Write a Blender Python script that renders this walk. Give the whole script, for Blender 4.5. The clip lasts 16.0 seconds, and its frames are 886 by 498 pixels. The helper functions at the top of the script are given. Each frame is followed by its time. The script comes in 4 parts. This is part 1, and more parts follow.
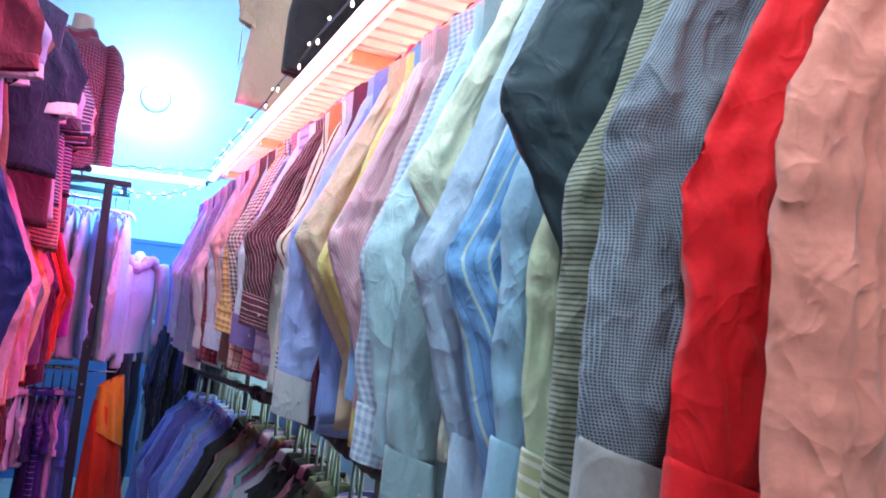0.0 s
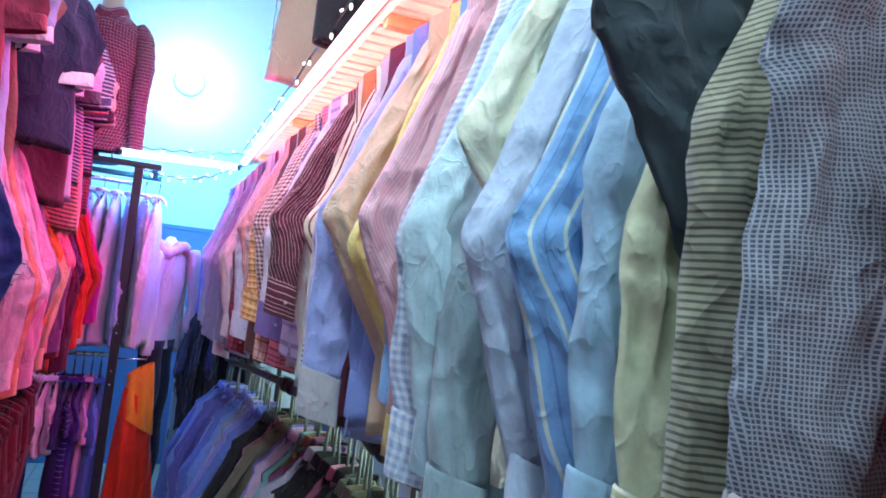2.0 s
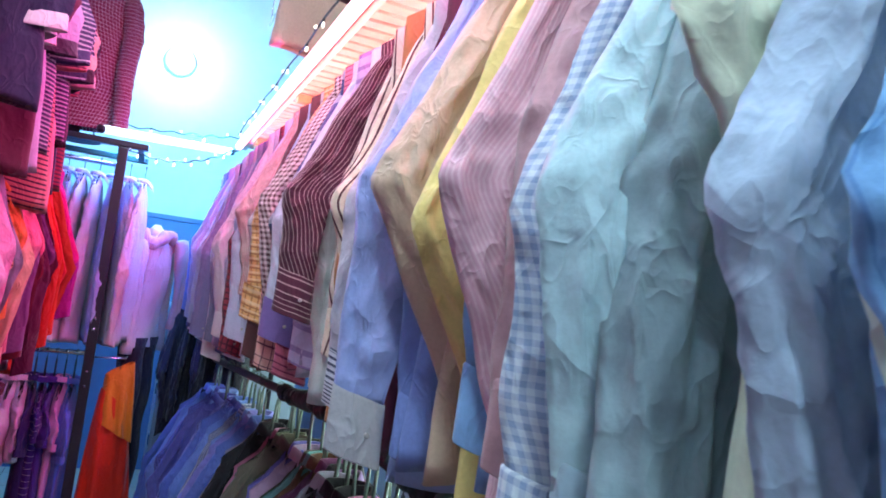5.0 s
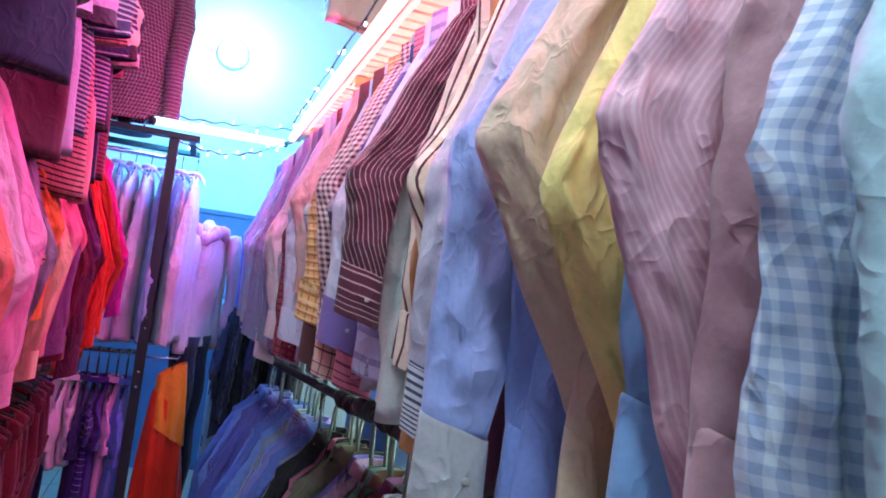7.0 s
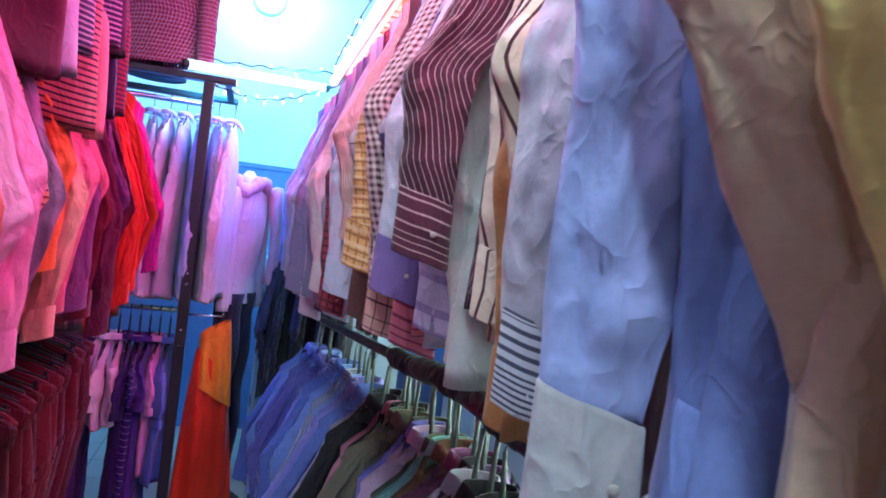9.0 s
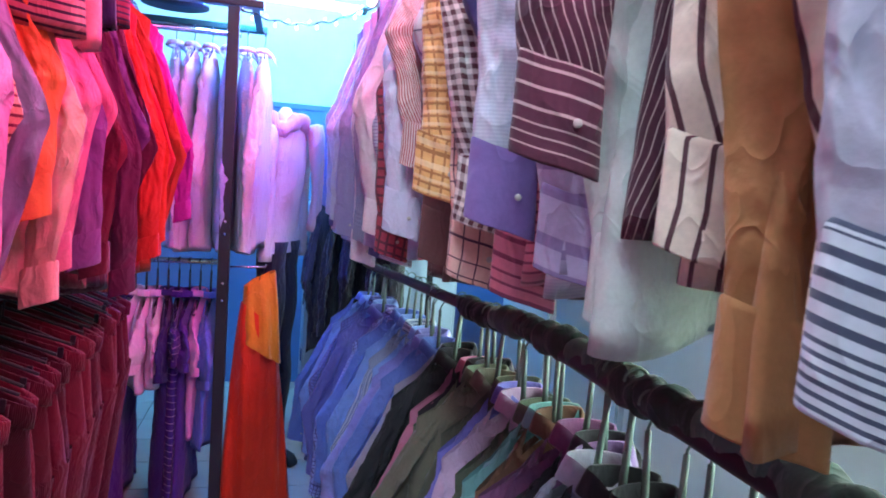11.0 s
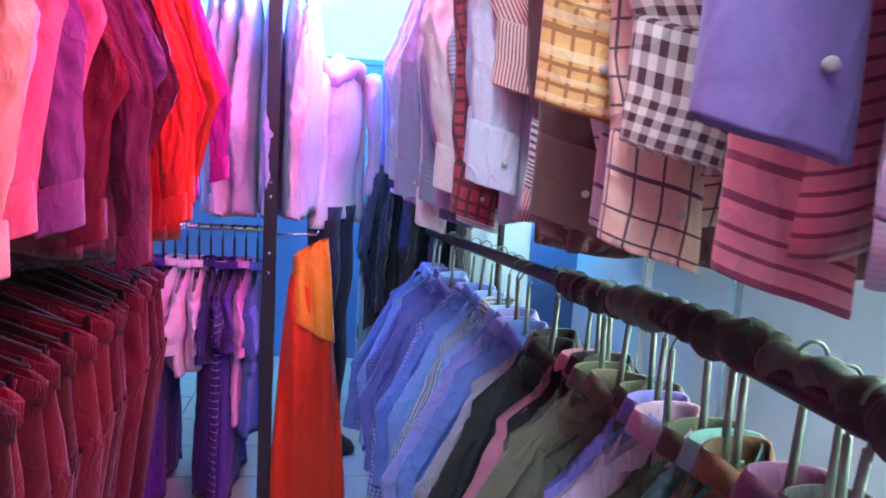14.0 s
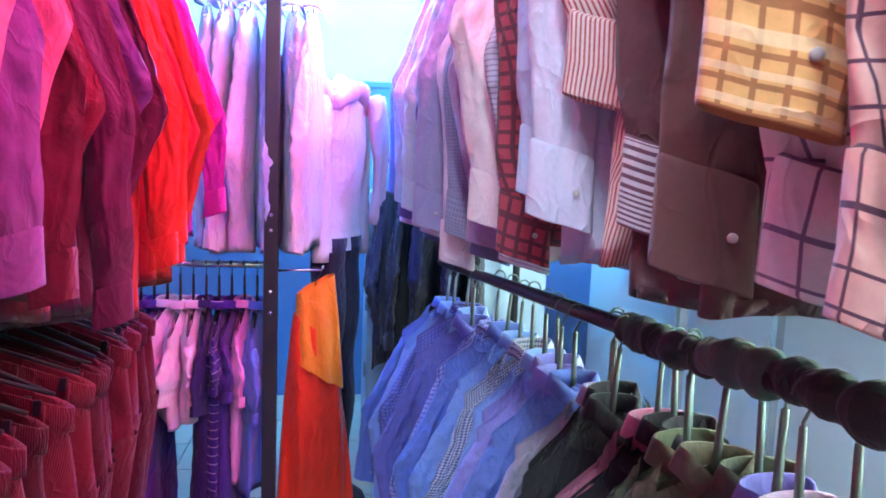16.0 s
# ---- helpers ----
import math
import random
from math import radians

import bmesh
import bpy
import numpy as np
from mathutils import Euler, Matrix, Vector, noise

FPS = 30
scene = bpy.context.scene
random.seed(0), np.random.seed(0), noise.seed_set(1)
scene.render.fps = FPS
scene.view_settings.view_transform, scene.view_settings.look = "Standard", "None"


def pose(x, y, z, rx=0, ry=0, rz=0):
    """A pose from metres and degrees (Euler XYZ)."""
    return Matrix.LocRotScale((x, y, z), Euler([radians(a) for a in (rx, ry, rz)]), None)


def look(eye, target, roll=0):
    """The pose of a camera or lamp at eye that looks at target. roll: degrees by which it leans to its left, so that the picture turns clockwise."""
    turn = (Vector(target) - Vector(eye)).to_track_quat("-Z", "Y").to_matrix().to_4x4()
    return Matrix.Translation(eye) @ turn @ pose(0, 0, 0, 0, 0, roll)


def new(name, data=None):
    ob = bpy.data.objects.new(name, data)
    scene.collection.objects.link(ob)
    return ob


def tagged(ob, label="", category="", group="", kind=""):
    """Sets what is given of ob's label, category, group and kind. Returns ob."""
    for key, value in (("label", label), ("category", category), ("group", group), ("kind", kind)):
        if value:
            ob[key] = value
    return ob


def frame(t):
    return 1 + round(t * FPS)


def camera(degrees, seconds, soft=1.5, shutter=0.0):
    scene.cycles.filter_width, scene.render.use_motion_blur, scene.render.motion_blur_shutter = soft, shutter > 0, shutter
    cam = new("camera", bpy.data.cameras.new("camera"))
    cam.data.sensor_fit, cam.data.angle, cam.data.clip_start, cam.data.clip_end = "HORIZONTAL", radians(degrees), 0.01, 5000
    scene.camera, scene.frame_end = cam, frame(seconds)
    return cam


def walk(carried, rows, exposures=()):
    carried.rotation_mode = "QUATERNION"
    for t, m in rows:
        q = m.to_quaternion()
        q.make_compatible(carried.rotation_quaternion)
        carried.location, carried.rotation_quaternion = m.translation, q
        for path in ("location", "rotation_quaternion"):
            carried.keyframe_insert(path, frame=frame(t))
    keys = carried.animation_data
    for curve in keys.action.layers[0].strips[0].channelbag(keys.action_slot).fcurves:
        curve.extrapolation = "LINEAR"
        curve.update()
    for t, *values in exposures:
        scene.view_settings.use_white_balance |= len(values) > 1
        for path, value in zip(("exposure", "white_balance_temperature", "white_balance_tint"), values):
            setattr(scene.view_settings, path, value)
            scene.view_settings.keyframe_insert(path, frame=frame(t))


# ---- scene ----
cam = camera(64.8, 16.0, soft=1.8, shutter=0.4)
METRES, EYE, TILT, LEAN, TURN = 2.0, 1.55, 5.0, -5.5, -25.0
ROWS = [
    (0.0, 0.0, 0.0, 0.0, 0.0, 0.0, -0.0),
    (0.5, -0.0073, 0.0189, -0.0047, 0.3, -1.03, -0.11),
    (1.0, -0.0109, 0.0371, -0.0056, 0.94, -1.19, -0.17),
    (1.5, -0.0125, 0.0604, -0.0074, 2.01, -0.73, -0.17),
    (2.0, -0.0118, 0.089, -0.0083, 2.82, -0.84, -0.38),
    (2.5, -0.0107, 0.1072, -0.0103, 3.24, -0.51, -0.54),
    (3.0, -0.0158, 0.1258, -0.012, 2.9, -0.33, -1.06),
    (3.5, -0.0298, 0.1499, -0.0147, 1.86, 0.16, -1.54),
    (4.0, -0.0517, 0.1816, -0.0169, 1.19, 0.09, -2.01),
    (6.5, -0.1241, 0.3284, -0.0318, 4.32, -1.79, -1.4),
    (7.0, -0.1242, 0.359, -0.033, 5.8, -1.06, -1.58),
    (7.5, -0.1253, 0.3865, -0.0425, 7.67, -2.27, -1.69),
    (8.0, -0.1306, 0.41, -0.0486, 8.5, -3.29, -1.48),
    (8.5, -0.1443, 0.4445, -0.0567, 8.89, -3.89, -1.33),
    (9.0, -0.1636, 0.4802, -0.0608, 9.35, -4.51, -0.53),
    (9.5, -0.1869, 0.5208, -0.0689, 9.76, -6.17, 0.63),
    (12.0, -0.2568, 0.6899, -0.1016, 14.66, -9.73, 3.11),
    (12.5, -0.2676, 0.7226, -0.1093, 16.13, -10.47, 3.33),
    (13.0, -0.2803, 0.75, -0.1208, 16.74, -12.2, 3.1),
    (13.5, -0.2935, 0.7742, -0.1271, 16.77, -12.26, 3.03),
    (14.0, -0.3124, 0.8038, -0.1276, 16.74, -11.38, 3.12),
    (14.5, -0.3344, 0.8341, -0.1249, 16.72, -10.72, 3.62),
    (15.0, -0.3523, 0.8582, -0.1251, 16.51, -10.19, 4.14),
    (15.5, -0.3641, 0.8767, -0.1261, 16.27, -9.76, 4.21),
    (16.0, -0.3757, 0.8937, -0.1278, 16.1, -9.59, 4.46),
]
walk(cam, [(t, pose(0, 0, EYE, TILT, LEAN, TURN) @ pose(METRES * x, METRES * y, METRES * z, 90 + pitch, roll, yaw)) for t, x, y, z, yaw, pitch, roll in ROWS],
     exposures=[(0.0, 0.02), (4.0, -0.05), (7.0, -0.12), (9.5, 0.1), (12.0, 0.65), (16.0, 1.0)])

# ---- light ----
world = bpy.data.worlds.new("shop_world")
world.use_nodes = True
scene.world = world
world.node_tree.nodes["Background"].inputs[0].default_value = (0.35, 0.4, 0.6, 1)
world.node_tree.nodes["Background"].inputs[1].default_value = 0.02


def area(name, place, target, size, size_y, power, colour):
    data = bpy.data.lights.new(name, "AREA")
    data.shape, data.size, data.size_y, data.energy, data.color = "RECTANGLE", size, size_y, power, colour
    ob = new(name, data)
    ob.matrix_world = look(place, target)
    return ob


def bulb(name, place, power, colour, radius=0.06):
    data = bpy.data.lights.new(name, "POINT")
    data.energy, data.color, data.shadow_soft_size = power, colour, radius
    ob = new(name, data)
    ob.location = place
    return ob


# white ceiling tubes over the near half of the aisle
for k in range(3):
    area("white_tube_light", (-0.12, -0.9 + 1.3 * k, 2.80), (0.45, -0.9 + 1.3 * k, 1.9), 1.2, 0.10, 19, (0.66, 0.87, 1.0))
# red tube along the shelf's edge
for k in range(3):
    area("red_tube_light", (0.445, 1.7 + 1.0 * k, 2.25), (-0.6, 1.7 + 1.0 * k, 1.55), 1.0, 0.05, 13, (1.0, 0.09, 0.46))
for k in range(4):
    area("red_tube_light", (0.50, 1.0 + 1.0 * k, 2.225), (0.8, 1.0 + 1.0 * k, 2.30), 1.0, 0.04, 8, (1.0, 0.10, 0.10))
# blue tube across the aisle's end
area("blue_tube_light", (0.12, 4.5, 2.13), (0.12, 3.7, 1.4), 0.62, 0.05, 45, (0.07, 0.22, 1.0))
area("blue_tube_light", (0.12, 4.62, 2.22), (0.12, 6.2, 2.3), 0.62, 0.05, 80, (0.03, 0.50, 1.0))
# the round lamp on the end wall
bulb("round_lamp_light", (0.09, 5.85, 3.06), 17, (0.72, 0.86, 1.0), 0.08)
# white tube of the next aisle, above the low white shelf
area("next_aisle_light", (1.3, 2.3, 2.15), (1.55, 2.3, 1.2), 2.8, 0.1, 160, (0.74, 1.0, 0.88))


# ---- materials ----
def mat_base(name, rough=0.8, metal=0.0):
    m = bpy.data.materials.new(name)
    m.use_nodes = True
    b = m.node_tree.nodes["Principled BSDF"]
    b.inputs["Roughness"].default_value, b.inputs["Metallic"].default_value = rough, metal
    return m, m.node_tree.nodes, m.node_tree.links, b


def math_node(nodes, links, op, a, b=None):
    n = nodes.new("ShaderNodeMath")
    n.operation = op
    for i, v in enumerate((a, b)):
        if v is None:
            continue
        if isinstance(v, (int, float)):
            n.inputs[i].default_value = v
        else:
            links.new(v, n.inputs[i])
    return n.outputs[0]


def mix_node(nodes, links, fac, a, b, blend="MIX"):
    n = nodes.new("ShaderNodeMix")
    n.data_type, n.blend_type = "RGBA", blend
    for i, v in ((0, fac), (6, a), (7, b)):
        if isinstance(v, (int, float)):
            n.inputs[i].default_value = v
        elif isinstance(v, tuple):
            n.inputs[i].default_value = (*v[:3], 1)
        else:
            links.new(v, n.inputs[i])
    return n.outputs[2]


def noise_node(nodes, links, vec, scale, detail=3.0):
    n = nodes.new("ShaderNodeTexNoise")
    n.inputs["Scale"].default_value, n.inputs["Detail"].default_value = scale, detail
    if vec is not None:
        links.new(vec, n.inputs["Vector"])
    return n.outputs[0]


def band(nodes, links, coord, period, width):
    """1 inside a stripe of that share of the period."""
    f = math_node(nodes, links, "FRACT", math_node(nodes, links, "DIVIDE", coord, period))
    return math_node(nodes, links, "LESS_THAN", f, width)


CLOTH = {}


def cloth(base, pattern="plain", second=(0.05, 0.05, 0.05), period=0.02, width=0.3, rough=0.85, third=None, nap=0.0, shrink=0.62, crumple=0.95):
    """Woven cloth. The UV map is in metres: u round the piece, v down it. pattern: plain, stripe (down the piece), hoop (round it), check, gingham, plaid."""
    period = period * shrink
    key = (base, pattern, second, period, width, rough, third, nap, crumple)
    if key in CLOTH:
        return CLOTH[key]
    m, nodes, links, b = mat_base("cloth_" + pattern, rough)
    uv = nodes.new("ShaderNodeUVMap").outputs[0]
    sep = nodes.new("ShaderNodeSeparateXYZ")
    links.new(uv, sep.inputs[0])
    u, v = sep.outputs[0], sep.outputs[1]
    colour = base
    if pattern in ("stripe", "hoop"):
        colour = mix_node(nodes, links, band(nodes, links, u if pattern == "stripe" else v, period, width), base, second)
        if third:
            shift = math_node(nodes, links, "ADD", u if pattern == "stripe" else v, period * 0.55)
            colour = mix_node(nodes, links, band(nodes, links, shift, period, width * 0.5), colour, third)
    elif pattern in ("check", "plaid"):
        a, c = band(nodes, links, u, period, width), band(nodes, links, v, period, width)
        colour = mix_node(nodes, links, math_node(nodes, links, "MAXIMUM", a, c), base, second)
        if third:
            s = math_node(nodes, links, "ADD", v, period * 0.4)
            colour = mix_node(nodes, links, math_node(nodes, links, "MULTIPLY", band(nodes, links, s, period, 0.28), 0.75), colour, third)
    elif pattern == "gingham":
        a, c = band(nodes, links, u, period, 0.5), band(nodes, links, v, period, 0.5)
        colour = mix_node(nodes, links, math_node(nodes, links, "MULTIPLY", math_node(nodes, links, "ADD", a, c), 0.5), base, second)
    co = nodes.new("ShaderNodeTexCoord").outputs["Object"]
    blotch = noise_node(nodes, links, co, 7.0, 3)
    fine = noise_node(nodes, links, co, 190.0, 2)
    tone = mix_node(nodes, links, blotch, (0.82, 0.82, 0.84), (1.12, 1.1, 1.08))
    colour = mix_node(nodes, links, 1.0, colour, tone, "MULTIPLY")
    grain = mix_node(nodes, links, fine, (0.82, 0.82, 0.82), (1.15, 1.15, 1.15))
    colour = mix_node(nodes, links, 0.7, colour, grain, "MULTIPLY")
    links.new(colour, b.inputs["Base Color"])
    stretch = nodes.new("ShaderNodeMapping")
    stretch.inputs["Scale"].default_value = (1.0, 1.0, 0.5)
    links.new(co, stretch.inputs[0])
    crease = noise_node(nodes, links, stretch.outputs[0], 26.0, 5)
    warp = nodes.new("ShaderNodeVectorMath")
    warp.operation = "MULTIPLY_ADD"
    soft = nodes.new("ShaderNodeTexNoise")
    soft.inputs["Scale"].default_value = 9.0
    links.new(co, soft.inputs["Vector"])
    links.new(soft.outputs["Color"], warp.inputs[0])
    warp.inputs[1].default_value = (0.09, 0.09, 0.09)
    links.new(stretch.outputs[0], warp.inputs[2])
    folds = math_node(nodes, links, "MULTIPLY", crease, 0.5)
    for size, weight, sharp in ((9.0, 0.75, 2.0), (27.0, 0.30, 3.0)):
        n = nodes.new("ShaderNodeTexNoise")
        n.inputs["Scale"].default_value, n.inputs["Detail"].default_value, n.inputs["Distortion"].default_value = size, 1.5, 0.7
        links.new(warp.outputs[0], n.inputs["Vector"])
        off = math_node(nodes, links, "ABSOLUTE", math_node(nodes, links, "SUBTRACT", math_node(nodes, links, "MULTIPLY", n.outputs[0], 2.6), 1.3))
        ridge = math_node(nodes, links, "POWER", math_node(nodes, links, "MAXIMUM", math_node(nodes, links, "SUBTRACT", 1.0, off), 0.0), sharp)
        folds = math_node(nodes, links, "ADD", folds, math_node(nodes, links, "MULTIPLY", ridge, weight))
    bump1 = nodes.new("ShaderNodeBump")
    bump1.inputs["Strength"].default_value, bump1.inputs["Distance"].default_value = crumple, 0.0065
    links.new(folds, bump1.inputs["Height"])
    bump2 = nodes.new("ShaderNodeBump")
    bump2.inputs["Strength"].default_value, bump2.inputs["Distance"].default_value = 0.35, 0.0012
    if nap:
        ridge = math_node(nodes, links, "SINE", math_node(nodes, links, "MULTIPLY", u, 6.283 / nap))
        links.new(ridge, bump2.inputs["Height"])
    else:
        links.new(fine, bump2.inputs["Height"])
    links.new(bump1.outputs[0], bump2.inputs["Normal"])
    links.new(bump2.outputs[0], b.inputs["Normal"])
    b.inputs["Sheen Weight"].default_value = 0.15
    b.inputs["Specular IOR Level"].default_value = 0.25
    CLOTH[key] = m
    return m


def solid(name, colour, rough=0.5, metal=0.0, scale=30.0, vary=0.25, bump=0.1):
    m, nodes, links, b = mat_base(name, rough, metal)
    co = nodes.new("ShaderNodeTexCoord").outputs["Object"]
    n = noise_node(nodes, links, co, scale, 4)
    big = noise_node(nodes, links, co, scale * 0.09, 3)
    both = math_node(nodes, links, "MULTIPLY", math_node(nodes, links, "ADD", n, big), 0.5)
    dark = tuple(c * (1 - vary) for c in colour)
    lite = tuple(min(1, c * (1 + vary)) for c in colour)
    links.new(mix_node(nodes, links, both, dark, lite), b.inputs["Base Color"])
    bp = nodes.new("ShaderNodeBump")
    bp.inputs["Strength"].default_value, bp.inputs["Distance"].default_value = bump, 0.004
    links.new(n, bp.inputs["Height"])
    links.new(bp.outputs[0], b.inputs["Normal"])
    return m


def glow(name, colour, strength):
    m = bpy.data.materials.new(name)
    m.use_nodes = True
    b = m.node_tree.nodes["Principled BSDF"]
    b.inputs["Base Color"].default_value = (0.8, 0.8, 0.8, 1)
    b.inputs["Emission Color"].default_value, b.inputs["Emission Strength"].default_value = (*colour, 1), strength
    return m


WALL = solid("painted_plaster", (0.72, 0.74, 0.76), 0.75, 0, 18, 0.08, 0.12)
WALL_BLUE = solid("blue_painted_board", (0.10, 0.17, 0.36), 0.6, 0, 14, 0.2, 0.1)
FLOOR = solid("worn_floor_tile", (0.42, 0.42, 0.38), 0.45, 0, 12, 0.2, 0.08)
JOINT = solid("floor_joint", (0.16, 0.15, 0.14), 0.8)
STEEL = solid("chromed_steel", (0.6, 0.6, 0.62), 0.25, 1.0, 40, 0.12, 0.03)
BLACK_STEEL = solid("black_painted_steel", (0.025, 0.025, 0.03), 0.38, 0.3, 40, 0.3, 0.05)
BLUE_STEEL = solid("blue_grey_enamel", (0.30, 0.40, 0.52), 0.4, 0.1, 16, 0.15, 0.05)
BLACK_PLASTIC = solid("black_plastic", (0.02, 0.02, 0.022), 0.4)
CLEAR_PLASTIC = solid("milky_plastic", (0.16, 0.22, 0.19), 0.25, 0, 40, 0.15)
SHELF_WOOD = solid("shelf_board", (0.42, 0.24, 0.13), 0.65, 0, 20, 0.25, 0.2)
SLAT = solid("shelf_slat", (0.55, 0.42, 0.36), 0.6, 0, 24, 0.25, 0.15)
CARD = solid("yellow_cardboard", (0.75, 0.5, 0.16), 0.8, 0, 20, 0.15)
SKIN_PLASTIC = solid("cream_mannequin_plastic", (0.78, 0.70, 0.58), 0.4, 0, 20, 0.06)
BUTTON = solid("shirt_button", (0.42, 0.40, 0.38), 0.3)
TAG = solid("paper_tag", (0.75, 0.78, 0.74), 0.7)
RED_GLOW = glow("red_tube_glow", (1.0, 0.42, 0.5), 3.2)
BLUE_GLOW = glow("blue_tube_glow", (0.45, 0.85, 1.0), 3.2)
LAMP_GLOW = glow("round_lamp_glow", (0.9, 0.96, 1.0), 2.2)
FAIRY_GLOW = glow("fairy_bulb_glow", (1.0, 0.9, 0.75), 4.0)


# ---- mesh helpers ----
def mesh_ob(name, verts, faces, mat, parent=None, uv=None, smooth=True, label=""):
    me = bpy.data.meshes.new(name)
    me.from_pydata([tuple(v) for v in verts], [], faces)
    if uv is not None:
        layer = me.uv_layers.new(name="UVMap")
        idx = np.empty(len(me.loops), dtype=np.int32)
        me.loops.foreach_get("vertex_index", idx)
        layer.data.foreach_set("uv", np.asarray(uv, dtype=np.float32)[idx].ravel())
    me.polygons.foreach_set("use_smooth", [smooth] * len(me.polygons))
    me.materials.append(mat)
    me.update()
    ob = new(name, me)
    if parent is not None:
        ob.parent = parent
    if label:
        tagged(ob, label)
    return ob


def part(name, bm, mat, parent=None, label="", smooth=False):
    me = bpy.data.meshes.new(name)
    bm.to_mesh(me)
    bm.free()
    me.polygons.foreach_set("use_smooth", [smooth] * len(me.polygons))
    me.materials.append(mat)
    ob = new(name, me)
    if parent is not None:
        ob.parent = parent
    if label:
        tagged(ob, label)
    return ob


def empty(name, m, label, category, group=""):
    ob = new(name)
    ob.matrix_basis = m
    return tagged(ob, label, category, group)


def add_box(bm, lo, hi, bevel=0.0):
    r = bmesh.ops.create_cube(bm, size=1.0)
    for v in r["verts"]:
        v.co = Vector([lo[i] + (v.co[i] + 0.5) * (hi[i] - lo[i]) for i in range(3)])
    if bevel:
        edges = list({e for v in r["verts"] for e in v.link_edges})
        bmesh.ops.bevel(bm, geom=edges, offset=bevel, segments=2, affect="EDGES", profile=0.6)


def box(name, lo, hi, mat, parent=None, bevel=0.004, label=""):
    bm = bmesh.new()
    add_box(bm, lo, hi, bevel)
    return part(name, bm, mat, parent, label)


def tube_data(points, radius, sides=8, caps=True):
    pts = [Vector(p) for p in points]
    rad = radius if isinstance(radius, (list, tuple)) else [radius] * len(pts)
    verts, faces = [], []
    ref = Vector((0.31, 0.17, 0.93)).normalized()
    for i, p in enumerate(pts):
        d = (pts[min(i + 1, len(pts) - 1)] - pts[max(i - 1, 0)]).normalized()
        a = d.cross(ref).normalized()
        b = d.cross(a)
        for k in range(sides):
            w = 2 * math.pi * k / sides
            verts.append(p + (a * math.cos(w) + b * math.sin(w)) * rad[i])
    for i in range(len(pts) - 1):
        for k in range(sides):
            n = (k + 1) % sides
            faces.append((i * sides + k, i * sides + n, (i + 1) * sides + n, (i + 1) * sides + k))
    if caps:
        faces.append(tuple(range(sides))[::-1])
        faces.append(tuple((len(pts) - 1) * sides + k for k in range(sides)))
    return verts, faces


def tube(name, points, radius, mat, parent=None, sides=8, label=""):
    v, f = tube_data(points, radius, sides)
    return mesh_ob(name, v, f, mat, parent, label=label)


def joined(name, pieces, mat, parent=None, smooth=True, label=""):
    verts, faces = [], []
    for v, f in pieces:
        o = len(verts)
        verts += list(v)
        faces += [tuple(i + o for i in q) for q in f]
    return mesh_ob(name, verts, faces, mat, parent, smooth=smooth, label=label)


def rings_mesh(name, rings, mat, parent, v_len, label="", girth=None):
    """A closed skin through rings of as many points each; the UV map runs in metres."""
    n = len(rings[0])
    verts, uv, faces = [], [], []
    for i, ring in enumerate(rings):
        u = 0.0
        for k in range(n + 1):
            p = ring[k % n]
            if girth is not None:
                u = girth[i] * k / n
            elif k:
                u += (Vector(p) - Vector(ring[k - 1])).length
            verts.append(p)
            uv.append((u, v_len[i]))
    for i in range(len(rings) - 1):
        for k in range(n):
            a = i * (n + 1) + k
            faces.append((a, a + 1, a + n + 2, a + n + 1))
    return mesh_ob(name, verts, faces, mat, parent, uv, label=label)


def ripple(x, y, z, s):
    return noise.noise(Vector((x, y, z)) + Vector((s * 3.1, s * 1.7, s * 0.7)))


# ---- garments: local x runs along the hanger, the hook is at the origin ----
def body_mesh(name, parent, mat, rng, length, half=0.205, hem=0.225, thick=0.04, slope=0.075, neck=0.085, cols=40, rows=26, fold=0.013, flare=0.0):
    s = rng.uniform(0, 90)
    ph = rng.uniform(0, 6)
    rings, lens = [], []
    for i in range(rows):
        v = i / (rows - 1)
        a = half * (1 - 0.07 * math.sin(math.pi * min(1, v * 1.6))) + (hem - half) * v + flare * v * v
        b = 0.010 + (thick - 0.010) * min(1.0, v * 5) ** 0.6
        ring = []
        for k in range(cols):
            w = 2 * math.pi * k / cols
            c, d = math.cos(w), math.sin(w)
            x = a * math.copysign(abs(c) ** 0.8, c)
            y = b * math.copysign(abs(d) ** 0.7, d)
            top = -neck - slope * (abs(x) / half) ** 1.2
            z = top * (1 - v) + (-neck - length) * v
            f = fold * min(1, v * 1.6) * (0.35 + v)
            y += f * (math.sin(x * 34 + ph + v * 2) * 0.6 + 1.6 * ripple(x * 9, d * 0.7, z * 2.2, s))
            y += 0.006 * ripple(x * 30, d, z * 22, s) * min(1, v * 4)
            x += 0.012 * v * ripple(z * 4, d, 0, s + 5)
            z += 0.012 * v * math.sin(x * 17 + ph)
            ring.append((x, y, z))
        rings.append(ring)
        lens.append(v * length)
    # turned hem
    rings.append([(x * 0.985, y * 0.86, z + 0.012) for x, y, z in rings[-1]])
    lens.append(length + 0.012)
    return rings_mesh(name, rings, mat, parent, lens)


